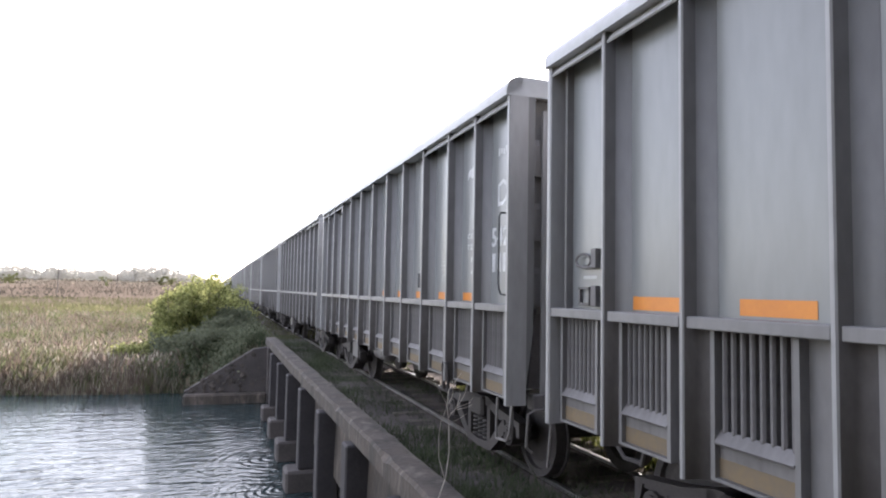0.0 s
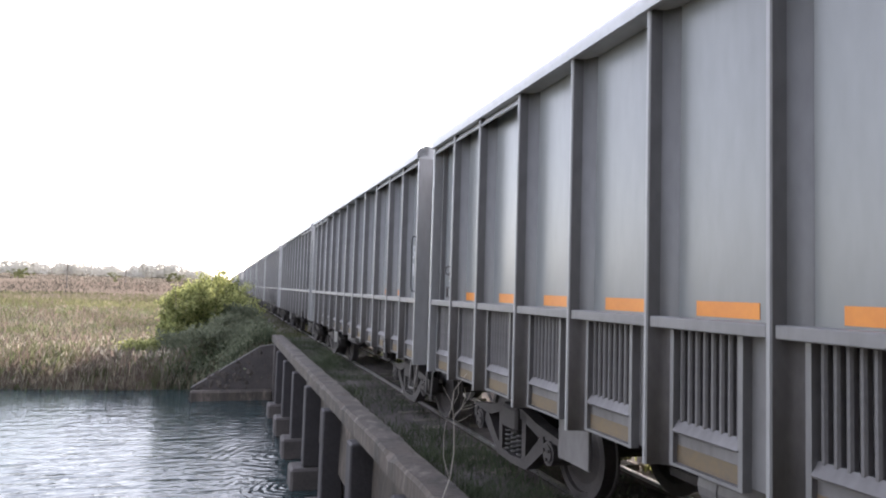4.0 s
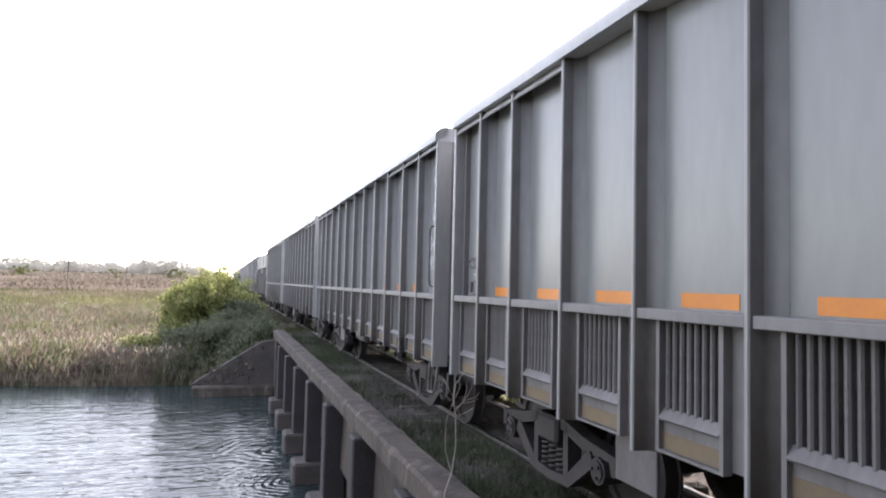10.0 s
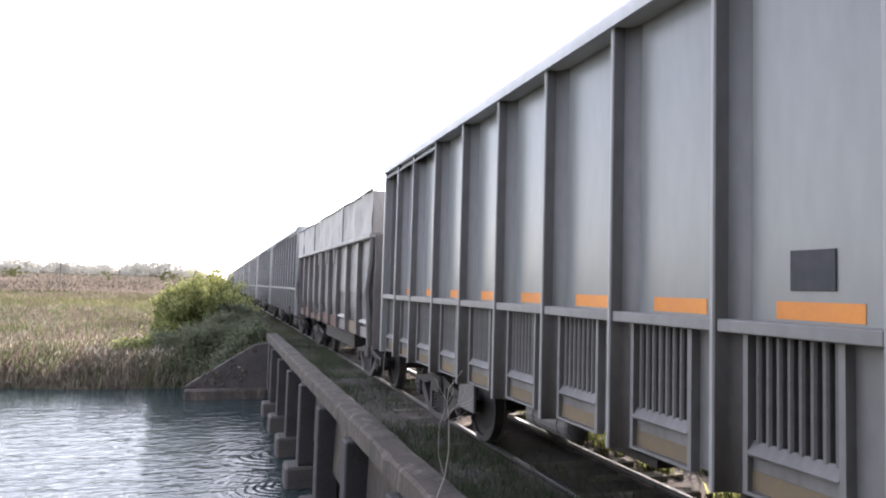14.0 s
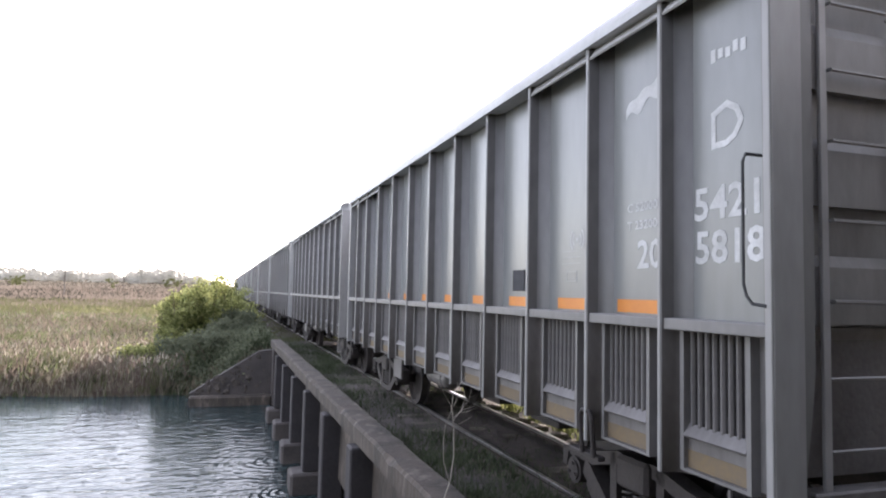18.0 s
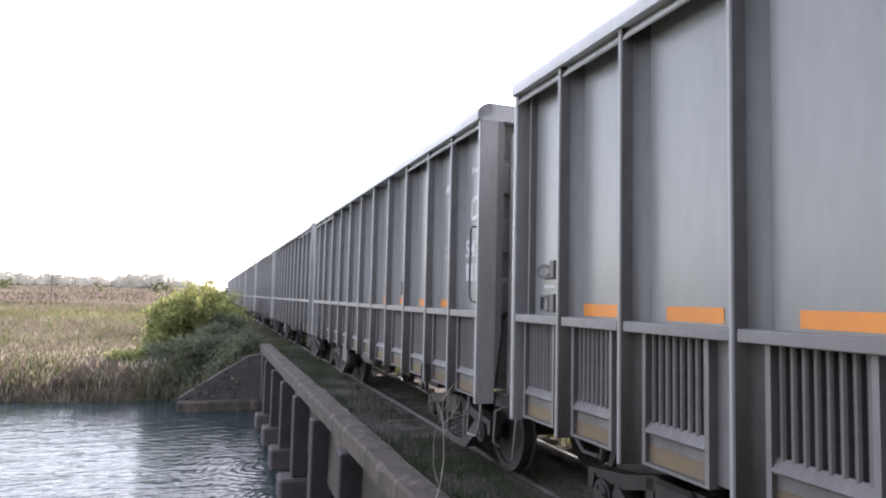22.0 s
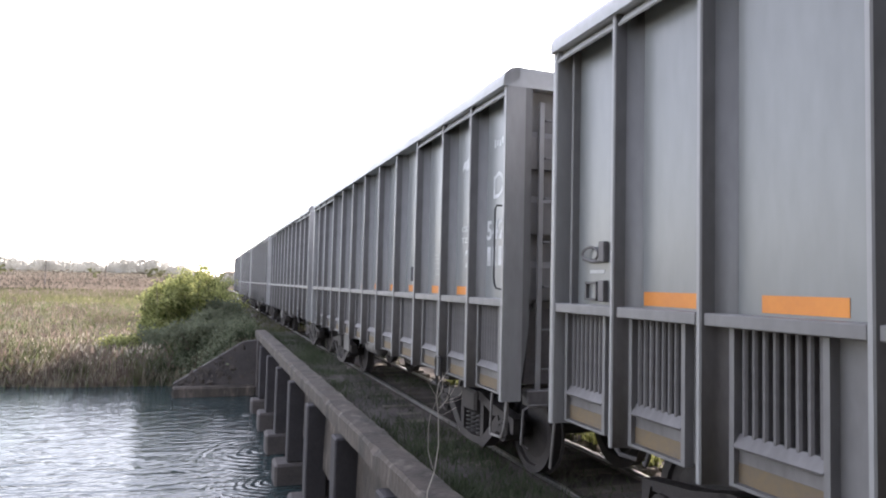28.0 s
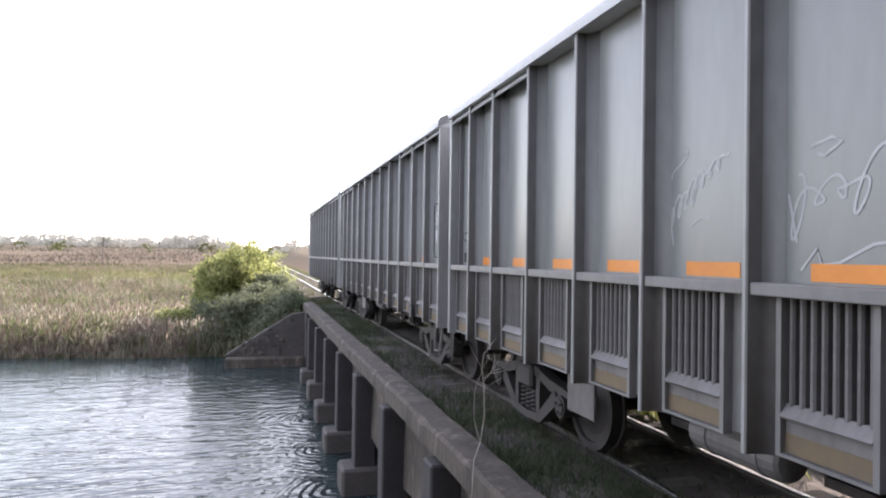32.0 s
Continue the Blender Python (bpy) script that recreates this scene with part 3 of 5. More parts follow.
def coil_mesh():
    bm = bmesh.new()
    turns, n = 5, 50
    add_tube(bm, [(0.062 * math.cos(2 * math.pi * turns * i / n), 0.062 * math.sin(2 * math.pi * turns * i / n), 0.24 * i / n) for i in range(n + 1)], 0.015, 5)
    return smooth(mesh_of("coil_spring", bm, SPRING))


COIL = coil_mesh()


def bogie(wagon, y):
    """Three-piece bogie: two cast side frames, a bolster, coil springs and two wheelsets."""
    bm = bmesh.new()
    h = 0.885
    bevelled_box(bm, -0.98, 0.98, y - 0.2, y + 0.2, 0.55, 0.80, 0.03)
    add_tube(bm, [(0, y, 0.8), (0, y, 0.9)], 0.16, 12)
    frame_ob = part("bogie", bm, IRON, wagon, "cast-iron bogie with coil springs and two axles")
    for s in (-1, 1):
        bm = bmesh.new()
        x0, x1 = s * 0.86 - 0.07, s * 0.86 + 0.07
        for e in (-1, 1):
            add_prism(bm, [(y + e * 1.12, 0.66), (y + e * 0.60, 0.72), (y + e * 0.26, 0.80), (y, 0.80), (y, 0.70), (y + e * 0.24, 0.70), (y + e * 0.62, 0.60), (y + e * 0.76, 0.63), (y + e * 1.02, 0.63), (y + e * 1.06, 0.50), (y + e * 1.12, 0.50)], x0, x1, 0)
            add_prism(bm, [(y + e * 0.72, 0.64), (y + e * 0.30, 0.30), (y, 0.27), (y, 0.19), (y + e * 0.36, 0.21), (y + e * 0.78, 0.50)], x0, x1, 0)
            add_box(bm, x0, x1, y + e * 0.30 - 0.045, y + e * 0.30 + 0.045, 0.28, 0.78)
            add_box(bm, x0 + 0.01, x1 - 0.01, y + e * h - 0.13, y + e * h + 0.13, 0.60, 0.66)
        part("side_frame", bm, IRON, frame_ob)
    for dy in (-0.15, 0.0, 0.15):
        piece("coil_spring", COIL, frame_ob, (-0.86, y + dy, 0.29))
    bm = bmesh.new()
    for e in (-1, 1):
        add_box(bm, -0.7, 0.7, y + e * 0.38 - 0.03, y + e * 0.38 + 0.03, 0.38, 0.46)
        for s in (-1, 1):
            bevelled_box(bm, s * 0.535 - 0.06, s * 0.535 + 0.06, y + e * 0.42 - 0.03, y + e * 0.42 + 0.03, 0.34, 0.64, 0.01)
    add_tube(bm, [(0.12, y - 0.40, 0.42), (0.12, y + 0.40, 0.42)], 0.03, 6)
    part("brake_rigging", bm, IRON, frame_ob, "brake beams joined by a push rod")
    for e in (-1, 1):
        piece("wheelset", WHEELSET, frame_ob, (0, y + e * h, WHEEL_Z), "rolling steel wheels on an axle")
    return frame_ob


def rib_mesh(w, name="rib", fillet=True):
    """Pressed steel post: flat face, chamfered lip and, between the ends of a wagon, a flank that curves out into the panel."""
    bm = bmesh.new()
    root = [(-1.228, -w * 0.5 - 0.13), (-1.245, -w * 0.5 - 0.105), (-1.258, -w * 0.5 - 0.07), (-1.278, -w * 0.5 - 0.035), (-1.31, -w * 0.5 - 0.012)] if fillet else [(-1.20, -w * 0.5)]
    prof = root + [(-1.389, -w * 0.5), (-1.40, -w * 0.30), (-1.40, w * 0.36), (-1.392, w * 0.5), (-1.20, w * 0.5)]
    n = len(prof)
    rings = [[bm.verts.new((x, y, z)) for x, y in prof] for z in (0.97, 1.86, 3.93)]
    bm.faces.new(rings[0]), bm.faces.new(rings[2][::-1])
    for step, (a, b) in enumerate(zip(rings, rings[1:])):
        for i in range(n):
            face = bm.faces.new((a[i], b[i], b[(i + 1) % n], a[(i + 1) % n]))
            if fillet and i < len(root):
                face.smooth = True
                face.material_index = 1 if step == 0 else 4 if i < 4 else 2  # shade as paint: one tone low down, two above
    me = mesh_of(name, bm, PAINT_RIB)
    for m in (FLANK_SHADE, RIB_FLANK, PAINT, PAINT_DARKENED):
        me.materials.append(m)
    return me


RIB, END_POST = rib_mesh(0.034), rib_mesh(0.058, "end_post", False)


def bar_mesh():
    bm = bmesh.new()
    prof = [(0.020, -0.018), (-0.010, -0.018), (-0.022, -0.008), (-0.022, 0.008), (-0.010, 0.018), (0.020, 0.018)]
    a = [bm.verts.new((x, y, 1.25)) for x, y in prof]
    b = [bm.verts.new((x, y, 1.832)) for x, y in prof]
    bm.faces.new(a), bm.faces.new(b[::-1])
    for i in range(6):
        bm.faces.new((a[i], b[i], b[(i + 1) % 6], a[(i + 1) % 6]))
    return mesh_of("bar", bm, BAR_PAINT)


BAR = bar_mesh()


def bay_meshes(gap, opening, slanted):
    """The pieces of one bay between two ribs, about the bay's middle."""
    g = gap / 2 - 0.026
    o0, o1 = -opening / 2, opening / 2 + 0.12  # the window reaches further towards the trailing end
    out = {}
    bm = bmesh.new()
    add_box(bm, SIDE, SIDE + 0.012, -g - 0.02, g + 0.02, 1.86, 3.93)
    out["panel"] = mesh_of("panel", bm, PAINT)
    bm = bmesh.new()
    h = g + 0.02
    add_prism(bm, [(-h, 1.86), (-h, 1.02), (h, 1.02), (h, 1.86), (o1 + 0.02, 1.86), (o1 + 0.02, 1.25), (o0 - 0.02, 1.25), (o0 - 0.02, 1.86)], SIDE - 0.012, SIDE, 0)
    out["lower_panel"] = mesh_of("lower_panel", bm, PAINT_MID)
    bm = bmesh.new()
    bevelled_box(bm, -1.385, SIDE - 0.002, -g, g, 1.83, 1.90, 0.006)
    out["waist_beam"] = mesh_of("waist_beam", bm, PAINT_MID)
    bm = bmesh.new()
    add_prism(bm, [(o0 - 0.034, 1.83), (o0 - 0.034, 1.0), (o1 + 0.034, 1.0), (o1 + 0.034, 1.83), (o1, 1.83), (o1, 1.018), (o0, 1.018), (o0, 1.83)], -1.315, SIDE - 0.013, 0)
    out["window_frame"] = mesh_of("window_frame", bm, PAINT_MID)
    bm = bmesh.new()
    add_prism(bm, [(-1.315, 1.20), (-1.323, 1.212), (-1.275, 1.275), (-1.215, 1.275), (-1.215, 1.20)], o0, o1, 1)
    out["ledge"] = mesh_of("ledge", bm, PAINT_DEEP)
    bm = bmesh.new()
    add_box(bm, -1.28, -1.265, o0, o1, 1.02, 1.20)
    out["skirt"] = mesh_of("skirt", bm, PAINT_DEEP)
    bm = bmesh.new()
    add_box(bm, -1.284, -1.281, o0, o1, 1.022, 1.125)
    out["ochre_band"] = mesh_of("ochre_band", bm, OCHRE)
    bm = bmesh.new()
    add_box(bm, SIDE - 0.004, SIDE - 0.001, -g * 0.60, -g * 0.60 + 0.50, 1.915, 2.005)
    out["orange_band"] = mesh_of("orange_band", bm, ORANGE)
    if slanted:
        bm = bmesh.new()
        add_prism(bm, [(-1.335, 3.90), (-1.395, 3.815), (-1.385, 3.805), (-1.32, 3.90)], -g, g, 1)
        out["top_gusset"] = mesh_of("top_gusset", bm, ROOF_PAINT)
    return out


WIDE, NARROW = bay_meshes(1.012, 0.42, False), bay_meshes(0.81, 0.36, True)
WIDE_TOP, MIDDLE = bay_meshes(1.012, 0.42, True), bay_meshes(0.872, 0.38, True)


def scribble(bm, y0, z0, size, kind):
    """Looping spray-can strokes on the side, unreadable."""
    def ribbon(pts, w):
        prev = None
        for i, (a, b) in enumerate(pts):
            c, d = pts[min(i + 1, len(pts) - 1)], pts[max(i - 1, 0)]
            t = Vector((c[0] - d[0], c[1] - d[1])).normalized()
            n = Vector((-t.y, t.x)) * w
            lift = SIDE - 0.002 - 0.000005 * len(bm.verts)
            cur = [bm.verts.new((lift, y0 - (a + n.x), z0 + b + n.y)), bm.verts.new((lift, y0 - (a - n.x), z0 + b - n.y))]
            if prev:
                bm.faces.new((prev[0], prev[1], cur[1], cur[0]))
            prev = cur
    n = 150
    loops, wide, tall, rise = ((7.5, 0.035, 0.10, 0.50), (4.4, 0.075, 0.20, 0.16))[kind]
    pts = []
    for i in range(n):
        u, q = i / n, 2 * math.pi * loops * i / n
        swell = tall * (0.75 + 0.5 * math.sin(5.0 * u + 2.2 * kind) + 0.35 * math.sin(17 * u))
        pts.append((size * (0.12 + 0.78 * u + wide * math.sin(q) + 0.3 * swell * math.cos(q)), size * (rise * u + swell * math.cos(q))))
    ribbon(pts, 0.008)
    ribbon([(size * (0.10 + 0.01 * i), size * (0.10 - 0.045 * i)) for i in range(9)], 0.008)
    if kind:
        ribbon([(size * a, size * b) for a, b in ((0.30, 0.42), (0.48, 0.46), (0.56, 0.42), (0.42, 0.34), (0.36, 0.36))], 0.008)
        ribbon([(size * a, size * b) for a, b in ((0.22, -0.46), (0.36, -0.30), (0.40, -0.42), (0.55, -0.40), (0.80, -0.28), (0.95, -0.26))], 0.008)
    else:
        ribbon([(size * a, size * b) for a, b in ((0.14, 0.36), (0.16, 0.42), (0.30, 0.50), (0.38, 0.55), (0.36, 0.60))], 0.007)
        ribbon([(size * a, size * b) for a, b in ((0.42, -0.10), (0.55, -0.03), (0.68, -0.03))], 0.006)


# rounded outer edge of the roof rim, from its lip up and inwards
RIM_ARC = [(1.43, 3.89)] + [(1.27 + 0.16 * math.cos(radians(a)), 3.945 + 0.13 * math.sin(radians(a))) for a in range(0, 91, 15)]


def wagon_shell(wagon):
    """What lies behind the near side: floor, hopper, the far side, ends, roof and rims."""
    bm = bmesh.new()
    add_prism(bm, [(-1.10, 1.10), (-1.04, 1.80), (-1.22, 1.95), (-1.22, 3.90), (1.28, 3.90), (1.28, 1.10)], 0.16, LENGTH - 0.16, 1)
    part("body", bm, DARK_STEEL, wagon, "steel hopper body behind the side panels")
    bm = bmesh.new()
    # Sheet carried down to z 0.30, an unseen addition that blocks sun below.
    add_box(bm, 1.285, 1.30, 0.02, LENGTH - 0.02, 0.30, 3.93)
    for y in RIBS:
        add_box(bm, 1.295, 1.40, y - 0.045, y + 0.045, 0.97, 3.93)
    add_box(bm, 1.30, 1.38, 0.05, LENGTH - 0.05, 1.83, 1.90)
    part("offside_wall", bm, PAINT, wagon, "ribbed grey steel side away from the river, extended down to block sun")
    # arched roof with a rim along each side and end
    bm = bmesh.new()
    n = 12
    arch = [(-1.40 + 2.80 * i / n, 3.96 + 0.085 * (1 - (2 * i / n - 1) ** 2)) for i in range(n + 1)]
    add_prism(bm, arch + [(1.40, 3.90), (-1.40, 3.90)], 0.03, LENGTH - 0.03, 1)
    part("roof", bm, ROOF_PAINT, wagon, "pale slightly arched steel roof")
    for s in (-1, 1):
        bm = bmesh.new()
        add_prism(bm, [(s * x, z) for x, z in RIM_ARC] + [(s * 1.26, 3.95), (s * 1.40, 3.89)], 0.0, LENGTH, 1)
        part("roof_rim", bm, ROOF_PAINT, wagon, "pale steel rim along the roof edge")
    for y in (0.0, LENGTH):
        e = 1 if y == 0 else -1
        bm = bmesh.new()
        lo, hi = sorted((y, y + e * 0.03))
        add_prism(bm, [(-x, z - 0.004) for x, z in RIM_ARC] + [(x, z - 0.004) for x, z in RIM_ARC[::-1]], lo, hi, 1)
        part("end_rim", bm, ROOF_PAINT, wagon)
        # end wall: upright above, sloping in below like the hopper behind it
        bm = bmesh.new()
        lo, hi = sorted((y + e * 0.13, y + e * 0.16))
        add_box(bm, -1.30, 1.30, lo, hi, 1.86, 3.90)
        part("end_wall", bm, PAINT_MID, wagon, "mid-grey end wall with grab irons")
        bm = bmesh.new()
        a, b = (y + e * 0.12, y + e * 0.62)
        q = [bm.verts.new(p) for p in ((-1.02, a, 1.88), (1.02, a, 1.88), (1.02, b, 1.04), (-1.02, b, 1.04))]
        bm.faces.new(q)
        q2 = [bm.verts.new(v.co + Vector((0, e * 0.02, 0.01))) for v in q]
        bm.faces.new(q2[::-1])
        for i in range(4):
            bm.faces.new((q[i], q2[i], q2[(i + 1) % 4], q[(i + 1) % 4]))
        part("slope_sheet", bm, PAINT_MID, wagon, "mid-grey sloping end sheet of the hopper")
        for s in (-1, 1):
            bm = bmesh.new()
            lo, hi = sorted((y + e * 0.004, y + e * 0.016))
            add_prism(bm, [(s * 1.398, 3.90), (s * 1.13, 3.90), (s * 1.13, 1.66), (s * 1.16, 1.40), (s * 1.22, 0.98), (s * 1.398, 0.98)], lo, hi, 1)
            part("corner_plate", bm, PAINT_DARKENED, wagon, "flat grey corner plate tapering at the foot")
        for z in (2.02, 2.44, 2.86, 3.24, 3.60):
            bm = bmesh.new()
            lo, hi = y + e * 0.10, y + e * 0.03
            add_tube(bm, [(-0.97, lo, z), (-0.97, hi, z), (-0.48, hi, z), (-0.48, lo, z)], 0.011, 6)
            part("grab_iron", bm, GALV, wagon, "pale round grab iron")
        for z in (1.25, 1.62):
            bm = bmesh.new()
            add_tube(bm, [(-0.97, y + e * 0.06, z), (-0.48, y + e * 0.06, z)], 0.011, 6)
            part("grab_iron", bm, GALV, wagon)
        for x in (-1.0, -0.45):
            bm = bmesh.new()
            bevelled_box(bm, x - 0.025, x + 0.025, y + e * 0.06 - 0.012, y + e * 0.06 + 0.012, 1.0, 3.78, 0.004)
            part("ladder_stile", bm, PAINT_RIB, wagon)
        for z in (1.90, 2.52, 3.14):
            bm = bmesh.new()
            add_prism(bm, [(y + e * 0.075, z), (y + e * 0.075, z + 0.30), (y + e * 0.10, z + 0.36), (y + e * 0.13, z)], -1.12, 1.12, 0)
            part("end_stiffener", bm, PAINT_MID, wagon, "sloped pressed stiffener across the end")
        bm = bmesh.new()
        lo, hi = sorted((y + e * 0.02, y + e * 0.14))
        bevelled_box(bm, -1.12, 1.12, lo, hi, 0.92, 1.06, 0.01)
        part("headstock", bm, PAINT_DEEP, wagon, "heavy steel headstock across the end")
        if y == 0:
            # step under the leading corner, with a flat strap for its inner leg
            bm = bmesh.new()
            add_tube(bm, [(-1.30, 0.06, 0.99), (-1.33, 0.08, 0.70), (-1.34, 0.11, 0.63), (-1.34, 0.35, 0.61), (-1.33, 0.38, 0.66), (-1.31, 0.40, 0.99)], 0.014, 6)
            add_prism(bm, [(0.045, 1.0), (0.10, 1.0), (0.115, 0.68), (0.16, 0.64), (0.16, 0.62), (0.07, 0.66)], -1.315, -1.295, 0)
            part("corner_step", bm, STEP_STEEL, wagon, "worn bent-steel corner step")
            bend = [(-0.30, -0.02, 0.93), (-1.12, -0.03, 0.93), (-1.20, -0.05, 0.90), (-1.22, -0.06, 0.60), (-1.16, -0.06, 0.55)]
        else:
            bend = [(-0.30, y + 0.02, 0.95), (-1.18, y + 0.02, 0.97), (-1.26, y + 0.06, 0.97), (-1.28, y + 0.11, 0.93), (-1.28, y + 0.17, 0.56)]
        bm = bmesh.new()
        add_tube(bm, bend, 0.013, 6)
        part("uncoupling_lever", bm, STEP_STEEL, wagon, "thin bent uncoupling lever")
        # coupler
        bm = bmesh.new()
        lo, hi = sorted((y - e * 0.39, y + e * 0.5))
        bevelled_box(bm, -0.08, 0.08, lo, hi, 0.66, 0.80, 0.02)
        lo, hi = sorted((y - e * 0.39, y - e * 0.16))
        bevelled_box(bm, -0.16, 0.16, lo, hi, 0.58, 0.88, 0.05)
        part("coupler", bm, IRON, wagon, "cast-iron knuckle coupler")
        bm = bmesh.new()
        add_tube(bm, [(-0.35, y + e * 0.05, 0.86), (-0.36, y - e * 0.10, 0.70), (-0.30, y - e * 0.25, 0.50), (-0.22, y - e * 0.38, 0.48)], 0.022, 6)
        part("brake_hose", bm, DARK_STEEL, wagon, "black rubber brake hose")
    # underframe
    bm = bmesh.new()
    for x in (-0.2, 0.2):
        add_box(bm, x - 0.05, x + 0.05, 0.1, LENGTH - 0.1, 0.84, 1.10)
    part("centre_sill", bm, IRON, wagon)
    for y0 in (4.25, 5.86, 7.47):
        bm = bmesh.new()
        for s in (0.95,):
            top = [bm.verts.new((x, y, 1.12)) for x, y in ((-s, y0 - 0.72), (s, y0 - 0.72), (s, y0 + 0.72), (-s, y0 + 0.72))]
            low = [bm.verts.new((x, y, 0.65)) for x, y in ((-0.4, y0 - 0.28), (0.4, y0 - 0.28), (0.4, y0 + 0.28), (-0.4, y0 + 0.28))]
            bm.faces.new(low)
            for i in range(4):
                bm.faces.new((top[i], top[(i + 1) % 4], low[(i + 1) % 4], low[i]))
        add_box(bm, -0.46, 0.46, y0 - 0.34, y0 + 0.34, 0.59, 0.655)
        part("hopper_chute", bm, IRON, wagon, "dark discharge chute with a sliding gate")
    bm = bmesh.new()
    ya, yb = LENGTH - 5.62, LENGTH - 4.86
    add_tube(bm, [(-0.98, ya, 0.86), (-0.98, yb, 0.86)], 0.125, 16)
    for y in (ya, yb):
        bmesh.ops.create_uvsphere(bm, u_segments=16, v_segments=6, radius=0.124, matrix=pose(-0.98, y, 0.86, 90) @ Matrix.Diagonal((1, 1, 0.4, 1)))
    for y in (ya + 0.15, yb - 0.15):
        add_tube(bm, [(-0.98, y - 0.02, 0.86), (-0.98, y + 0.02, 0.86)], 0.133, 16)
        add_box(bm, -1.0, -0.96, y - 0.02, y + 0.02, 0.96, 1.12)
    part("air_tank", bm, PAINT_DEEP, wagon, "grey cylindrical brake air tank")
    bm = bmesh.new()
    bevelled_box(bm, -1.16, -1.13, LENGTH - 3.65, LENGTH - 3.15, 0.62, 1.02, 0.006)
    part("hanging_plate", bm, PAINT_DEEP, wagon, "hanging grey steel guard plate")
    bm = bmesh.new()
    y = LENGTH - 9.76
    add_tube(bm, [(-1.36, y - 0.08, 0.86), (-1.38, y - 0.08, 1.13), (-1.38, y - 0.05, 1.18), (-1.38, y + 0.05, 1.18), (-1.38, y + 0.08, 1.13), (-1.36, y + 0.08, 0.86)], 0.019, 8)
    bevelled_box(bm, -1.36, -1.30, y - 0.14, y + 0.30, 0.84, 0.87, 0.005)
    part("brake_handle", bm, IRON, wagon, "dark brake handle in a hooped guard")


def hopper_wagon():
    """One ribbed grain hopper wagon with all its parts."""
    wagon = tagged(new("hopper_wagon"), "grey ribbed steel hopper wagon with orange bands on rails", "freight wagon", "wagons of the train")
    wagon_shell(wagon)
    for i, y in enumerate(RIBS):
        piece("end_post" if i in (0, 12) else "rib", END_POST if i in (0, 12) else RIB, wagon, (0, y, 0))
    for i in range(12):
        mid = (RIBS[i] + RIBS[i + 1]) / 2
        gap = RIBS[i] - RIBS[i + 1]
        kit = MIDDLE if i > 9 else NARROW if gap < 0.9 else WIDE_TOP if i in (2, 9) else WIDE
        for key, me in kit.items():
            if key == "orange_band" and i in (0, 11):
                continue
            if key not in ("ochre_band", "ledge", "window_frame"):
                piece(key, me, wagon, (0, mid, 0))
        win = piece("window_frame", kit["window_frame"], wagon, (0, mid, 0))
        piece("ledge", kit["ledge"], win)
        piece("ochre_band", kit["ochre_band"], win, label="worn ochre paint band")
        o = 0.38 if i > 9 else 0.36 if gap < 0.9 else 0.42
        for j in range(8):
            piece("bar", BAR, win, (-1.262, -o / 2 + (o + 0.12) * (j + 0.5) / 8, 0))
    for y in (AXLES[0] + AXLES[1]) / 2, (AXLES[2] + AXLES[3]) / 2:
        bogie(wagon, y)
    # placard, card holders, hand rail and lettering
    bm = bmesh.new()
    bevelled_box(bm, SIDE - 0.012, SIDE - 0.001, LENGTH - 8.40, LENGTH - 8.14, 2.06, 2.26, 0.003)
    part("placard", bm, PLACARD, wagon, "square dark grey placard plate")
    bm = bmesh.new()
    y = LENGTH - 0.42
    add_tube(bm, [(SIDE - 0.03 - 0.008 * math.cos(q), y + 0.05 + 0.095 * math.cos(q), 2.275 + 0.05 * math.sin(q)) for q in [2 * math.pi * i / 16 for i in range(17)]], 0.011, 6)
    add_tube(bm, [(SIDE - 0.025, y + 0.15, 2.235), (SIDE - 0.035, y, 2.215), (SIDE - 0.025, y - 0.10, 2.225)], 0.012, 6)
    bevelled_box(bm, SIDE - 0.05, SIDE - 0.002, y - 0.155, y - 0.085, 2.21, 2.36, 0.006)
    part("rope_hook", bm, PAINT_DEEP, wagon, "dull grey oval rope ring beside a plate")
    bm = bmesh.new()
    for a, b, c, d in ((0.125, 0.105, 1.93, 2.07), (-0.015, -0.035, 1.93, 2.07), (0.125, -0.035, 1.93, 1.948), (0.125, -0.035, 2.052, 2.07)):
        add_box(bm, SIDE - 0.028, SIDE - 0.002, y + min(a, b), y + max(a, b), c, d)
    bevelled_box(bm, SIDE - 0.045, SIDE - 0.002, y - 0.15, y - 0.075, 1.925, 2.08, 0.005)
    part("card_holder", bm, PAINT_DEEP, wagon, "dull grey steel card holder frame")
    bm = bmesh.new()
    for d, z0, w, h in ((0.335, 1.235, 0.035, 0.03), (0.35, 1.30, 0.03, 0.055), (0.362, 1.30, 0.006, 0.085), (0.32, 1.30, 0.006, 0.085)):
        add_box(bm, SIDE - 0.0155, SIDE - 0.0125, LENGTH - 2.0 - d + 0.5 - w, LENGTH - 2.0 - d + 0.5, z0 + 0.12, z0 + 0.12 + h)
    part("inspection_mark", bm, WHITE_PAINT, wagon, "small white painted inspection mark")
    bm = bmesh.new()
    add_box(bm, SIDE - 0.003, SIDE - 0.001, y - 0.10, y + 0.09, 2.132, 2.156)
    part("stencil_mark", bm, SCRAWL, wagon, "small white stencil mark")
    bm = bmesh.new()
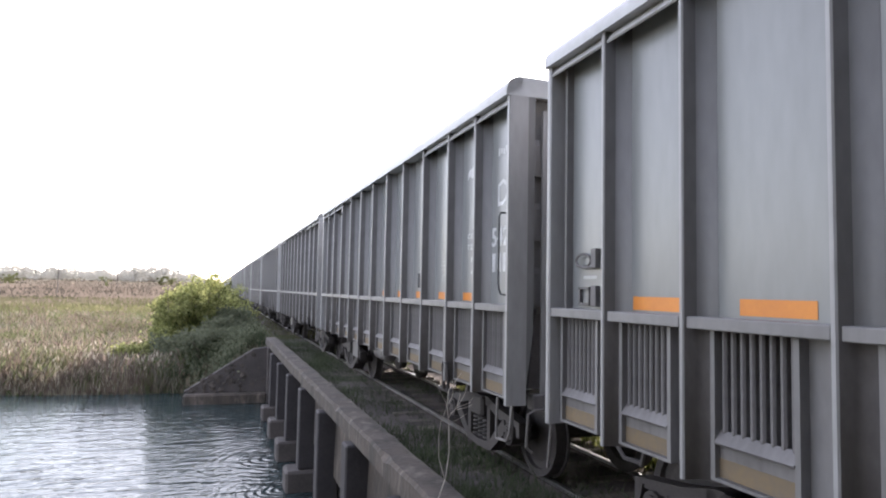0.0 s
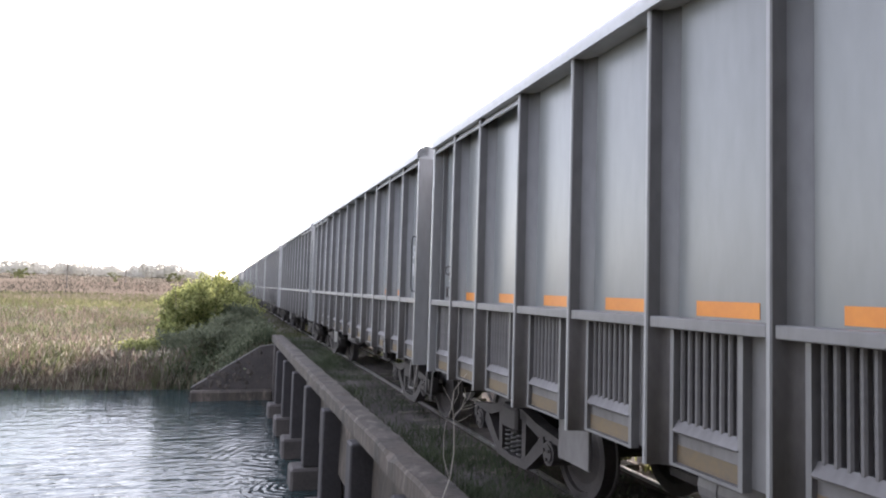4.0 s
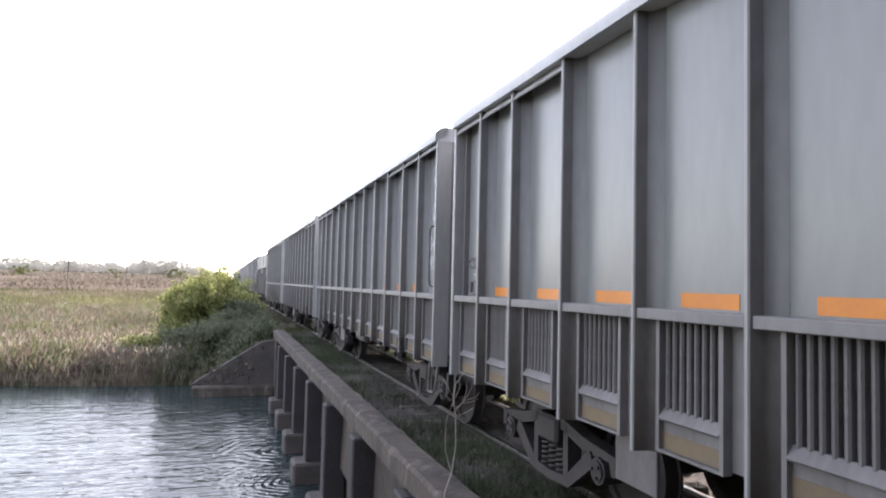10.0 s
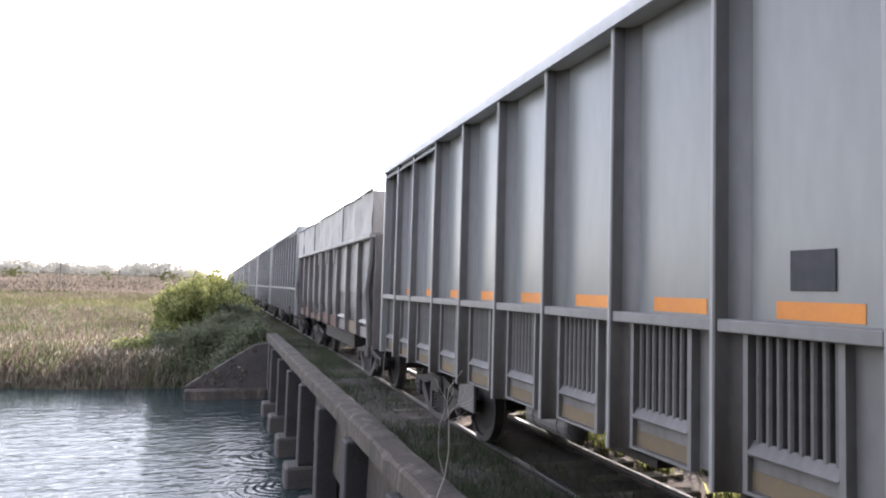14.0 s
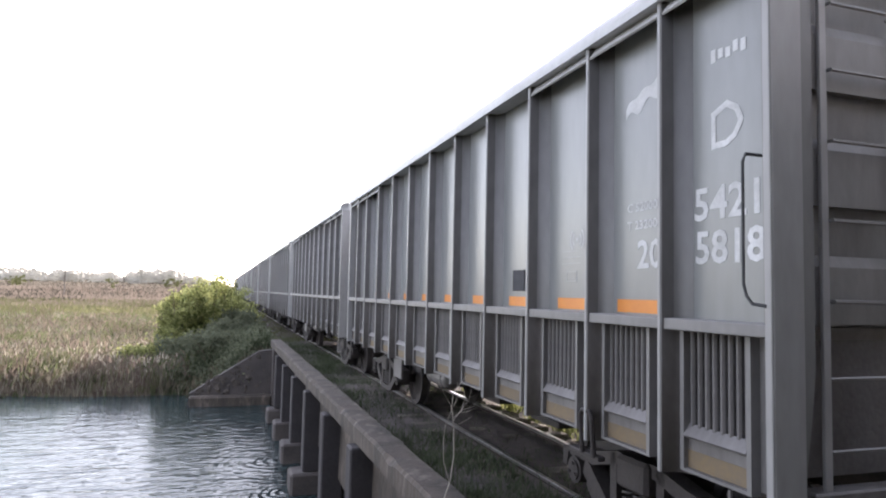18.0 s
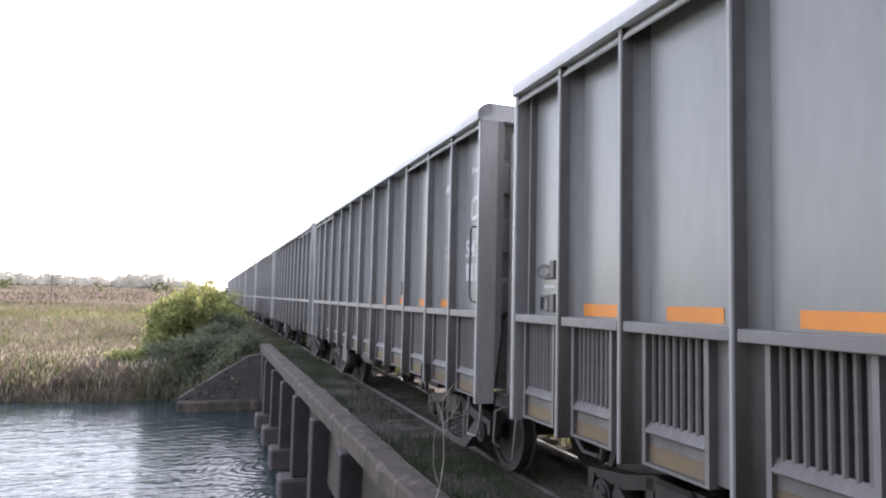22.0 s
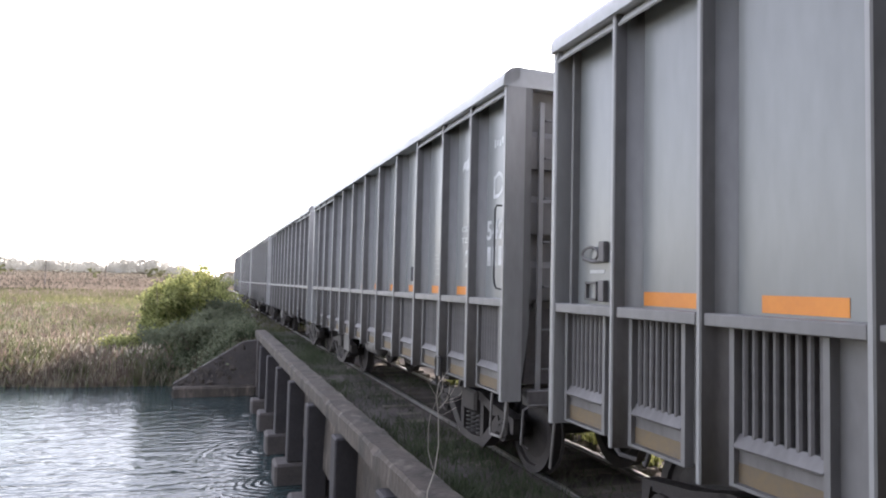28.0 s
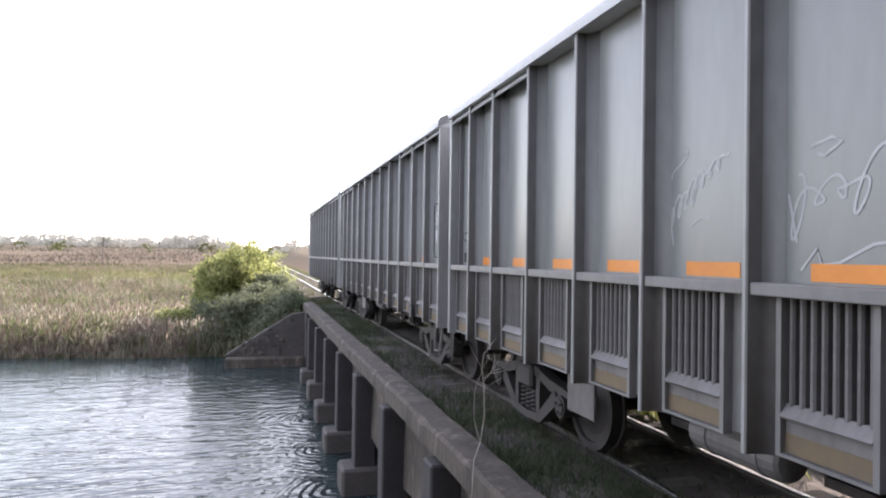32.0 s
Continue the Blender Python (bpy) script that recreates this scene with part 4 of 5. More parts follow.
    for d, z0, w, h in ((9.14, 2.385, 0.24, 0.006), (9.14, 2.335, 0.28, 0.008), (9.12, 2.285, 0.30, 0.006), (9.20, 2.215, 0.17, 0.008), (9.20, 2.14, 0.17, 0.007), (9.20, 2.14, 0.007, 0.08), (9.363, 2.14, 0.007, 0.08)):
        add_box(bm, SIDE - 0.003, SIDE - 0.001, LENGTH - d - w, LENGTH - d, z0, z0 + h)
    part("stencil_lines", bm, SCRAWL, wagon, "thin pale stencilled lines and a small frame")
    bm = bmesh.new()
    y = LENGTH - 11.38
    add_tube(bm, [(SIDE, y + 0.0, 2.78), (-1.40, y, 2.78), (-1.42, y, 2.74), (-1.42, y, 2.10), (-1.42, y - 0.02, 2.04), (-1.42, y - 0.06, 2.0), (-1.40, y - 0.13, 1.99)], 0.009, 6)
    part("hand_rail", bm, PLACARD, wagon, "thin dark bent hand rail")
    side_text(wagon, "capacity_lettering", "C 52000 K", 10.08, 2.615, 0.085, 0.44)
    side_text(wagon, "tare_lettering", "T 23200 K", 10.08, 2.49, 0.085, 0.44)
    side_text(wagon, "axle_load_lettering", "20", 10.20, 2.215, 0.27, 0.27)
    side_text(wagon, "axle_load_unit", "t", 10.53, 2.34, 0.10, 0.03)
    side_text(wagon, "series_lettering", "5421", 10.79, 2.485, 0.27, 0.52)
    # white badges high on the side: a leaping streak and an angular ring, plain shapes
    bm = bmesh.new()
    n = 16
    y0 = LENGTH - 10.06
    top = [(0.48 * i / n, 0.02 + 0.16 * (i / n) ** 0.6 + 0.012 * math.sin(i * 1.1)) for i in range(n + 1)]
    low = [(0.48 * i / n, -0.05 + 0.13 * i / n + 0.03 * math.sin(i * 0.9)) for i in range(n + 1)]
    vt = [bm.verts.new((SIDE - 0.003, y0 - a, 3.34 + b)) for a, b in top]
    vl = [bm.verts.new((SIDE - 0.003, y0 - a, 3.34 + b)) for a, b in low]
    for i in range(n):
        bm.faces.new((vt[i], vt[i + 1], vl[i + 1], vl[i]))
    part("streak_badge", bm, WHITE_PAINT, wagon, "white leaping streak badge")
    bm = bmesh.new()
    ring = [(0.0, 0.02), (0.0, 0.24), (0.13, 0.29), (0.22, 0.24), (0.26, 0.15), (0.20, 0.06), (0.12, 0.02)]
    cx, cz = 0.12, 0.15
    y0 = LENGTH - 10.94
    a = [bm.verts.new((SIDE - 0.003, y0 - p, 2.88 + q)) for p, q in ring]
    b = [bm.verts.new((SIDE - 0.003, y0 - (cx + (p - cx) * 0.70), 2.88 + cz + (q - cz) * 0.70)) for p, q in ring]
    for i in range(7):
        bm.faces.new((a[i], a[(i + 1) % 7], b[(i + 1) % 7], b[i]))
    part("ring_badge", bm, WHITE_PAINT, wagon, "white angular ring badge")
    bm = bmesh.new()
    for j in range(5):
        add_box(bm, SIDE - 0.003, SIDE - 0.001, y0 - 0.06 * j - 0.04, y0 - 0.06 * j, 3.42 + 0.015 * (j % 2), 3.50 - 0.01 * (j % 3))
    part("small_badge", bm, WHITE_PAINT, wagon, "small white painted bars")
    return wagon


def side_text(wagon, name, text, d, z, size, width):
    """Painted letters on the near side, from d metres before the trailing end forwards, fitted to a width."""
    me = lettering(text, size)
    co = [v.co for v in me.vertices]
    lo, hi = min(c.x for c in co), max(c.x for c in co)
    bot = min(c.y for c in co)
    k = width / (hi - lo)
    me.transform(Matrix(((0, 0, -1, SIDE - 0.002), (-k, 0, 0, LENGTH - d + k * lo), (0, 1, 0, z - bot), (0, 0, 0, 1))))
    me.materials.clear(), me.materials.append(WHITE_PAINT)
    ob = new(name, me)
    ob.parent = wagon
    return tagged(ob, "faded white stencil lettering")


def number_bars(wagon):
    for j in range(4):
        bm = bmesh.new()
        y = LENGTH - 10.81 - 0.135 * j
        add_box(bm, SIDE - 0.003, SIDE - 0.001, y - 0.085, y, 2.225, 2.415)
        part("number_bar", bm, WHITE_PAINT, wagon, "faded white painted number bar")


def odd_wagon():
    """An older, lower wagon with pale boards above its dark ribbed side."""
    w = tagged(new("covered_wagon"), "older dark wagon with pale canvas-covered upper boards and rusty lower side", "freight wagon", "wagons of the train")
    n0, n1 = 0.42, 11.6
    bm = bmesh.new()
    add_prism(bm, [(-1.16, 1.05), (-1.24, 1.6), (-1.24, 2.98), (1.24, 2.98), (1.24, 1.6), (1.16, 1.05)], n0 + 0.1, n1 - 0.1, 1)
    part("body", bm, ODD_PAINT, w, "dark grey steel body side")
    rng = random.Random(3)
    for i in range(10):
        y = n0 + 0.12 + (n1 - n0 - 0.24) * i / 9
        bm = bmesh.new()
        prof = [(-1.20, 1.0), (-1.33, 1.08), (-1.35, 1.55), (-1.35, 2.98), (-1.22, 2.98), (-1.22, 1.0)]
        add_prism(bm, prof, y - 0.04, y + 0.04, 1)
        part("rib", bm, ODD_PAINT, w)
        if i < 9:
            mid = y + (n1 - n0 - 0.24) / 18
            bm = bmesh.new()
            bevelled_box(bm, -1.26, -1.235, mid - 0.55, mid + 0.55, 1.04, 1.28 + rng.uniform(-0.08, 0.1), 0.01)
            part("lower_sheet", bm, OCHRE if i == 1 else RUST if i > 2 else ODD_PAINT, w, "stained lower sheet")
            if i in (0, 2):
                # Flat dark sheet stands in for the shaded window recess.
                bm = bmesh.new()
                add_box(bm, -1.252, -1.238, mid - 0.42, mid + 0.42, 1.40, 1.86)
                part("window_panel", bm, DARK_STEEL, w, "flat dark panel standing in for a shaded window recess")
                bm = bmesh.new()
                add_prism(bm, [(-1.24, 1.39), (-1.31, 1.35), (-1.31, 1.32), (-1.24, 1.32)], mid - 0.45, mid + 0.45, 1)
                part("ledge", bm, CANVAS, w, "pale worn ledge")
            if i < 3:
                bm = bmesh.new()
                bevelled_box(bm, -1.254, -1.236, mid - 0.57, mid + 0.57, 1.90, 2.94, 0.006)
                part("side_sheet", bm, ODD_SHEET, w, "scuffed lighter side sheet")
            if i in (3, 4, 5):
                bm = bmesh.new()
                add_prism(bm, [(-1.30, 2.96), (-1.39, 2.96), (-1.37, 2.55), (-1.30, 2.52)], mid - 0.30, mid - 0.25, 1)
                part("hanging_bracket", bm, CANVAS, w, "pale bracket hanging from the top chord")
    for y in (n0 + 0.05, n1 - 0.05):
        bm = bmesh.new()
        add_tube(bm, [(-1.33, y, 2.96), (-1.36, y, 2.4), (-1.40, y + 0.04, 1.9), (-1.37, y - 0.05, 1.4), (-1.34, y, 0.95)], 0.05, 6)
        part("corner_post", bm, DARK_STEEL, w, "dark bent corner post")
    bm = bmesh.new()
    bevelled_box(bm, -1.40, 1.40, n0, n1, 2.90, 2.99, 0.015)
    part("top_chord", bm, CANVAS, w, "pale steel chord along the top")
    # bulging pale boards in three lengths
    for a, b in ((n0, n0 + 7.2), (n0 + 7.23, n0 + 9.6), (n0 + 9.63, n1)):
        for s in (-1, 1):
            bm = bmesh.new()
            m = max(6, int((b - a) * 5))
            cols = []
            for i in range(m + 1):
                y = a + (b - a) * i / m
                cols.append([bm.verts.new((s * (1.37 + 0.03 * math.sin(3.1 * y + 0.7 * j) * math.sin(math.pi * j / 5) + 0.02 * math.sin(7.7 * y)), y, 3.0 + 0.76 * j / 5 + (0.012 * math.sin(2.3 * y) if j == 5 else 0))) for j in range(6)])
            for c, d in zip(cols, cols[1:]):
                for j in range(5):
                    bm.faces.new((c[j], c[j + 1], d[j + 1], d[j]))
            smooth(part("upper_board", bm, CANVAS, w, "pale creased upper board").data)
    bm = bmesh.new()
    add_box(bm, -1.33, 1.33, n0 + 0.05, n1 - 0.05, 3.64, 3.70)
    part("load_cover", bm, CANVAS, w)
    for s in (-1, 1):
        bm = bmesh.new()
        add_tube(bm, [(s * 1.385, n0 + (n1 - n0) * i / 24, 3.765 + 0.012 * math.sin(2.3 * (n0 + (n1 - n0) * i / 24))) for i in range(25)], 0.022, 6)
        part("board_edge", bm, DARK_STEEL, w, "dark edge bar along the upper boards")
    for y in (n0 + 2.75, n0 + 7.215, n0 + 9.615):
        bm = bmesh.new()
        bevelled_box(bm, -1.425, -1.395, y - 0.018, y + 0.018, 2.98, 3.75, 0.006)
        part("board_strap", bm, ODD_PAINT, w, "dark strap across the boards")
    for y in (n0 + 0.03, n1 - 0.03):
        bm = bmesh.new()
        bevelled_box(bm, -1.36, 1.36, y - 0.03, y + 0.03, 2.99, 3.76, 0.01)
        part("end_board", bm, CANVAS, w)
        bm = bmesh.new()
        bevelled_box(bm, -1.30, 1.30, y - 0.05, y + 0.05, 0.9, 2.97, 0.01)
        part("end_wall", bm, ODD_PAINT, w)
        e = 1 if y < 5 else -1
        bm = bmesh.new()
        lo, hi = sorted((y - e * 0.62, y + e * 0.4))
        bevelled_box(bm, -0.1, 0.1, lo, hi, 0.64, 0.82, 0.02)
        part("coupler", bm, IRON, w)
    bm = bmesh.new()
    for x in (-0.2, 0.2):
        add_box(bm, x - 0.05, x + 0.05, n0, n1, 0.84, 1.06)
    add_box(bm, -0.9, 0.9, 4.0, 8.2, 0.6, 1.06)
    part("underframe", bm, IRON, w)
    bogie(w, n0 + 1.95), bogie(w, n1 - 1.95)
    for j in range(4):
        bm = bmesh.new()
        add_box(bm, -1.259, -1.255, n0 + 0.45 + 0.12 * j, n0 + 0.53 + 0.12 * j, 2.05, 2.25)
        part("number_bar", bm, WHITE_PAINT, w, "faded white painted number bar")
    return w


NUMBERS = {2: "4272", 7: "4835", 8: "4942", 9: "4637", 12: "4389", 13: "5818", 14: "4074", 15: "4306", 17: "5790", 21: "5857", 22: "4504"}
ODD, LAST = 11, 24
first = hopper_wagon()
train = {}
for k in range(-1, LAST + 1):
    if k == ODD:
        train[k] = odd_wagon()
        continue
    train[k] = first if k == -1 else copy_thing(first, Matrix.Identity(4))
for k in train:
    if k == ODD:
        continue
    if k in NUMBERS:
        side_text(train[k], "number_lettering", NUMBERS[k], 10.80, 2.225, 0.27, 0.55)
    else:
        number_bars(train[k])
for k, offset in ((22, 0), (22, 1), (22, 2)):
    bm = bmesh.new()
    scribble(bm, LENGTH - 4.74 - 1.06 * offset, 2.30, 0.72, offset % 2)
    part("spray_scrawl", bm, SCRAWL, train[k], "pale unreadable sprayed scrawl")
tagged(train[22], "grey ribbed steel hopper wagon with pale sprayed scrawls on it")
tagged(train[LAST], "grey ribbed steel hopper wagon, last of the train")


def wave_badge(wagon):
    """Small white mark of curved strokes on both sides of a dot."""
    bm = bmesh.new()
    y0, z0 = LENGTH - 9.37, 2.48
    for side in (-1, 1):
        for rad in (0.065, 0.105):
            prev = None
            for i in range(9):
                a = math.radians(-48 + 12 * i)
                cur = [bm.verts.new((SIDE - 0.003, y0 + side * q * math.cos(a), z0 + q * math.sin(a) * 0.95)) for q in (rad - 0.009, rad + 0.009)]
                if prev:
                    bm.faces.new((prev[0], prev[1], cur[1], cur[0]))
                prev = cur
    ring = [bm.verts.new((SIDE - 0.003, y0 + 0.016 * math.cos(a), z0 + 0.016 * math.sin(a))) for a in [math.pi * i / 4 for i in range(8)]]
    bm.faces.new(ring)
    part("wave_badge", bm, WHITE_PAINT, wagon, "small white mark of curved strokes")


wave_badge(train[13])


# ---- plants on the banks ----
def gz(x, y):
    return float(ground_height(np.array(float(x)), np.array(float(y))))


def shrub(x, y, spread, height, count, seed, label, mat=LEAF):
    """A leafy shrub: bent limbs from one foot, thick with shoots and pointed leaves down to the ground."""
    rng = np.random.default_rng(seed)
    plant = tagged(new("shrub"), label, "shrub", "shrubs on the far bank")
    plant.location = (x, y, gz(x, y) - 0.05)
    leaves = bmesh.new()
    limbs = 11
    for i in range(limbs):
        a = 2 * math.pi * i / limbs + rng.uniform(-0.3, 0.3)
        r = spread * rng.uniform(0.3, 0.95)
        h = height * rng.uniform(0.6, 0.92) * (1.05 - 0.25 * (r / spread) ** 2)
        tip = Vector((r * math.cos(a), r * math.sin(a), h))
        mid = Vector((0.5 * tip.x, 0.5 * tip.y, 0.55 * h))
        bm = bmesh.new()
        add_tube(bm, [(0.05 * math.cos(a), 0.05 * math.sin(a), 0), mid, tip], 0.045, 5, 0.012)
        part("limb", bm, BARK, plant)
        for _ in range(9):
            foot = mid.lerp(tip, rng.uniform(-0.5, 1.0)) + Vector(rng.normal(size=3) * 0.16 * spread)
            foot.z = max(foot.z, 0.15)
            end = foot + Vector((rng.normal() * 0.22, rng.normal() * 0.22, rng.uniform(0.35, 0.8)))
            end.z = min(end.z, height * rng.uniform(0.93, 1.03))
            leaves_along(leaves, rng, [foot, foot.lerp(end, 0.6) + Vector(rng.normal(size=3) * 0.05), end], count // (limbs * 9), 0.10, 0.12)
    part("crown", leaves, mat, plant, "uneven crown of pointed green leaves")
    return plant


shrub(-5.8, 34.8, 1.3, 4.35, 7000, 1, "leafy bright green shrub on the far bank")
shrub(-4.7, 35.4, 1.3, 4.5, 6500, 2, "leafy bright green shrub beside the railway bank")
shrub(-4.1, 36.6, 1.0, 4.1, 4500, 8, "upright leafy green shrub beside the railway bank")
shrub(-6.2, 34.0, 0.85, 2.2, 3000, 3, "low leafy green shrub among the reeds")
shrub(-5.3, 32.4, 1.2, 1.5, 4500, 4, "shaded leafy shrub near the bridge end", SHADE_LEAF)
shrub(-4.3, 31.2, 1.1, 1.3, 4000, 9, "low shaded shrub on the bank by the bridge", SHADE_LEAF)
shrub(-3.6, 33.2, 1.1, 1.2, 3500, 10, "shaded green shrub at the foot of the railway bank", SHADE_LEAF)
shrub(-3.1, 35.2, 1.0, 1.3, 3500, 11, "shade-toned green shrub on the railway bank", SHADE_LEAF)
shrub(-2.9, 39.5, 1.0, 1.1, 3500, 12, "leafy green shrub on the railway bank")
shrub(-3.1, 44.0, 1.3, 1.7, 4000, 5, "leafy green shrub along the railway bank")
shrub(-7.3, 33.9, 1.2, 1.2, 2200, 6, "low bright green shrub at the reed edge")
shrub(-2.9, 58.0, 1.6, 2.6, 2500, 7, "green shrub along the distant railway bank")


def bank_scrub():
    """Low dark undergrowth that covers the slope between the shrubs and the line."""
    rng = np.random.default_rng(33)
    bm = bmesh.new()
    for _ in range(900):
        y = 27.6 + 17 * rng.random() ** 1.3
        x = -1.9 - 4.4 * rng.random()
        z = gz(x, y)
        p = Vector((x, y, z))
        leaves_along(bm, rng, [p, p + Vector((rng.normal() * 0.2, rng.normal() * 0.2, rng.uniform(0.2, 0.75)))], 26, 0.08, 0.16)
    return tagged(new("bank_scrub", mesh_of("bank_scrub", bm, SHADE_LEAF)), "shade-toned green undergrowth over the railway bank", "undergrowth", kind="stuff")


bank_scrub()


def marsh_spot(y0, y1, spread, lift=0.0):
    def place(rng):
        y = y0 + (y1 - y0) * rng.random() ** 0.95
        x = -4.6 - rng.random() * (spread * y - 4.0) - 0.6 * rng.random()
        return x, y, gz(x, y) - 0.03 + lift * rng.random()
    return place


def bank_spot(rng):
    y = 27.4 + 45 * rng.random() ** 1.6
    x = -1.9 - 4.2 * rng.random()
    return x, y, gz(x, y) - 0.03


def edge_spot(rng):
    x = -5.2 - 27 * rng.random() ** 1.1
    y = 29.7 + 0.09 * max(-x - 4, 0) ** 0.9 + 0.5 * math.sin(x * 0.35) * float(smoothstep(5, 12, abs(x))) + 1.6 * rng.random() ** 1.5
    return x, y, max(gz(x, y), -2.5)


def deck_spot(rng):
    y = 4.5 + 24 * rng.random() ** 1.4
    x = -1.64 + 1.0 * rng.random() ** 1.3
    return x, y, -0.07


def track_spot(rng):
    return -0.44 + 1.4 * rng.random(), 3 + 22 * rng.random() ** 1.5, -0.06


def tuft_spot(rng):
    y = (5.6, 6.9, 7.8, 8.5, 9.3, 10.2, 11.2, 13.4, 18.4, 18.9)[rng.integers(0, 10)]
    return 1.14 + 0.08 * rng.normal(), y + 0.13 * rng.normal(), -0.10 + 0.08 * rng.random()


def offside_spot(rng):
    return 1.5 + 0.5 * rng.random(), 1 + 45 * rng.random(), -0.14


def clumped(base, seed, size, keep, soft=0.12):
    """Keep only foot points inside the clumps of a soft random pattern."""
    rng0 = np.random.default_rng(seed)
    waves = [(rng0.normal(size=2) / size, rng0.uniform(0, 6.28)) for _ in range(6)]

    def place(rng):
        for _ in range(12):
            p = base(rng)
            v = sum(math.sin(k[0] * p[0] + k[1] * p[1] * 0.6 + f) for k, f in waves) / 6
            if v + rng.normal() * soft > keep:
                break
        return p
    return place


blade_field("reed_bed", 8000, clumped(marsh_spot(32.5, 80, 0.42), 1, 1.6, 0.0), (0.3, 1.2), (0.03, 0.06), REED_GREEN, 0.8, "dense bed of green reeds along the river", "reeds")
blade_field("reed_leaves", 11500, clumped(marsh_spot(30.0, 75, 0.42, 0.8), 8, 1.1, -0.1), (0.12, 0.4), (0.04, 0.09), REED_GREEN, 1.6, "short green reed leaves on their stems", "reeds")
blade_field("dry_reed_bed", 7000, clumped(marsh_spot(32.5, 70, 0.42), 2, 1.3, -0.05), (0.3, 1.25), (0.03, 0.06), REED_DRY, 0.8, "dry brown reeds mixed through the reed bed", "reeds")
blade_field("dry_reed_leaves", 9000, clumped(marsh_spot(29.8, 75, 0.42, 0.9), 12, 1.0, -0.1), (0.12, 0.4), (0.04, 0.09), REED_DRY, 1.6, "short brown reed leaves on their stems", "reeds")
blade_field("pale_reed_tips", 6500, clumped(marsh_spot(29.9, 75, 0.42, 0.9), 3, 0.8, 0.0), (0.12, 0.4), (0.04, 0.09), REED_PALE, 1.4, "reed leaves among the reeds, coloured pale for a sunlit look", "reeds")
def front_spot(rng):
    x = -5.6 - 22 * rng.random()
    y = 30.2 + 0.09 * max(-x - 4, 0) ** 0.9 + 0.5 * math.sin(x * 0.35) * float(smoothstep(5, 12, abs(x))) + 9 * rng.random() ** 1.4
    return x, y, gz(x, y) - 0.03


def head_spot(rng):
    x, y, z = front_spot(rng)
    return x, y, z + rng.uniform(0.3, 1.05)


blade_field("tall_dry_reeds", 2400, clumped(front_spot, 21, 0.9, -0.1, 0.2), (0.5, 1.25), (0.018, 0.045), REED_DRY, 0.35, "tall dry brown reed stems by the river", "reeds")
blade_field("tall_green_reeds", 1700, clumped(front_spot, 22, 0.9, 0.0, 0.2), (0.5, 1.25), (0.018, 0.045), REED_GREEN, 0.35, "tall green reed stems by the river", "reeds")
blade_field("reed_heads", 2000, clumped(head_spot, 23, 0.8, 0.0, 0.2), (0.10, 0.28), (0.03, 0.065), REED_HEAD, 0.7, "pale sunlit reed heads by the river", "reeds")
blade_field("river_edge_reeds", 3000, edge_spot, (0.12, 0.5), (0.03, 0.07), REED_DRY, 1.2, "brown dry reeds leaning over the water's edge", "reeds")
# Stalks added pale so their colour lifts the shaded reed front.
blade_field("river_edge_stalks", 2200, clumped(edge_spot, 31, 0.8, -0.1, 0.2), (0.2, 0.7), (0.02, 0.045), REED_HEAD, 0.6, "pale dry reed stalks brightening the water's edge", "reeds")
blade_field("river_edge_green", 1500, clumped(edge_spot, 4, 1.0, 0.1), (0.15, 0.7), (0.03, 0.07), REED_GREEN, 1.0, "green reeds at the water's edge", "reeds")
blade_field("far_reed_field", 15000, clumped(marsh_spot(62, 130, 0.45), 5, 6.0, -0.25), (0.2, 0.5), (0.04, 0.10), FAR_GREEN, 0.8, "wide green reed marsh in the distance", "reeds")
blade_field("far_dry_field", 15000, clumped(marsh_spot(120, 420, 0.45), 6, 9.0, -0.3), (0.2, 0.6), (0.08, 0.2), FAR_DRY, 0.5, "pale brown dry marsh in the distance", "reeds")
blade_field("far_pale_field", 2500, clumped(marsh_spot(75, 260, 0.45), 7, 7.0, 0.1), (0.3, 0.7), (0.06, 0.14), REED_DRY, 0.5, "pale reed heads in the distance", "reeds")
blade_field("bank_grass", 12000, bank_spot, (0.2, 0.75), (0.02, 0.04), WEED, 0.6, "rough dark green grass on the railway bank", "grass")
blade_field("deck_weeds", 11000, clumped(deck_spot, 9, 0.35, -0.05, 0.3), (0.03, 0.24), (0.006, 0.016), WEED, 1.6, "low weeds growing along the bridge deck", "weeds")
blade_field("deck_moss", 6500, clumped(deck_spot, 14, 0.5, -0.1, 0.4), (0.015, 0.08), (0.008, 0.02), WEED, 2.0, "short dark ground cover on the bridge deck", "weeds")
blade_field("track_weeds", 5500, clumped(track_spot, 10, 0.6, 0.1), (0.03, 0.13), (0.006, 0.016), WEED, 1.6, "thin dark weeds between the rails", "weeds")
def line_spot(rng):
    y = 27.5 + 95 * rng.random() ** 1.5
    x = -1.9 + 3.6 * rng.random()
    return x, y, (-0.1 if abs(abs(x) - 0.53) > 0.12 else -0.2)


blade_field("line_grass", 14000, line_spot, (0.08, 0.22), (0.015, 0.05), FAR_GREEN, 1.2, "low grass grown over the track beyond the bridge", "grass")
# Mostly unseen grass, its height chosen to block low sun under the wagons.
blade_field("offside_weeds", 9000, offside_spot, (0.2, 0.6), (0.015, 0.04), REED_GREEN, 0.8, "sunlit low grass beyond the rails", "grass")
blade_field("verge_tufts", 1800, tuft_spot, (0.06, 0.26), (0.012, 0.035), LEAF, 1.2, "sunlit yellow-green tufts beyond the rails", "grass")


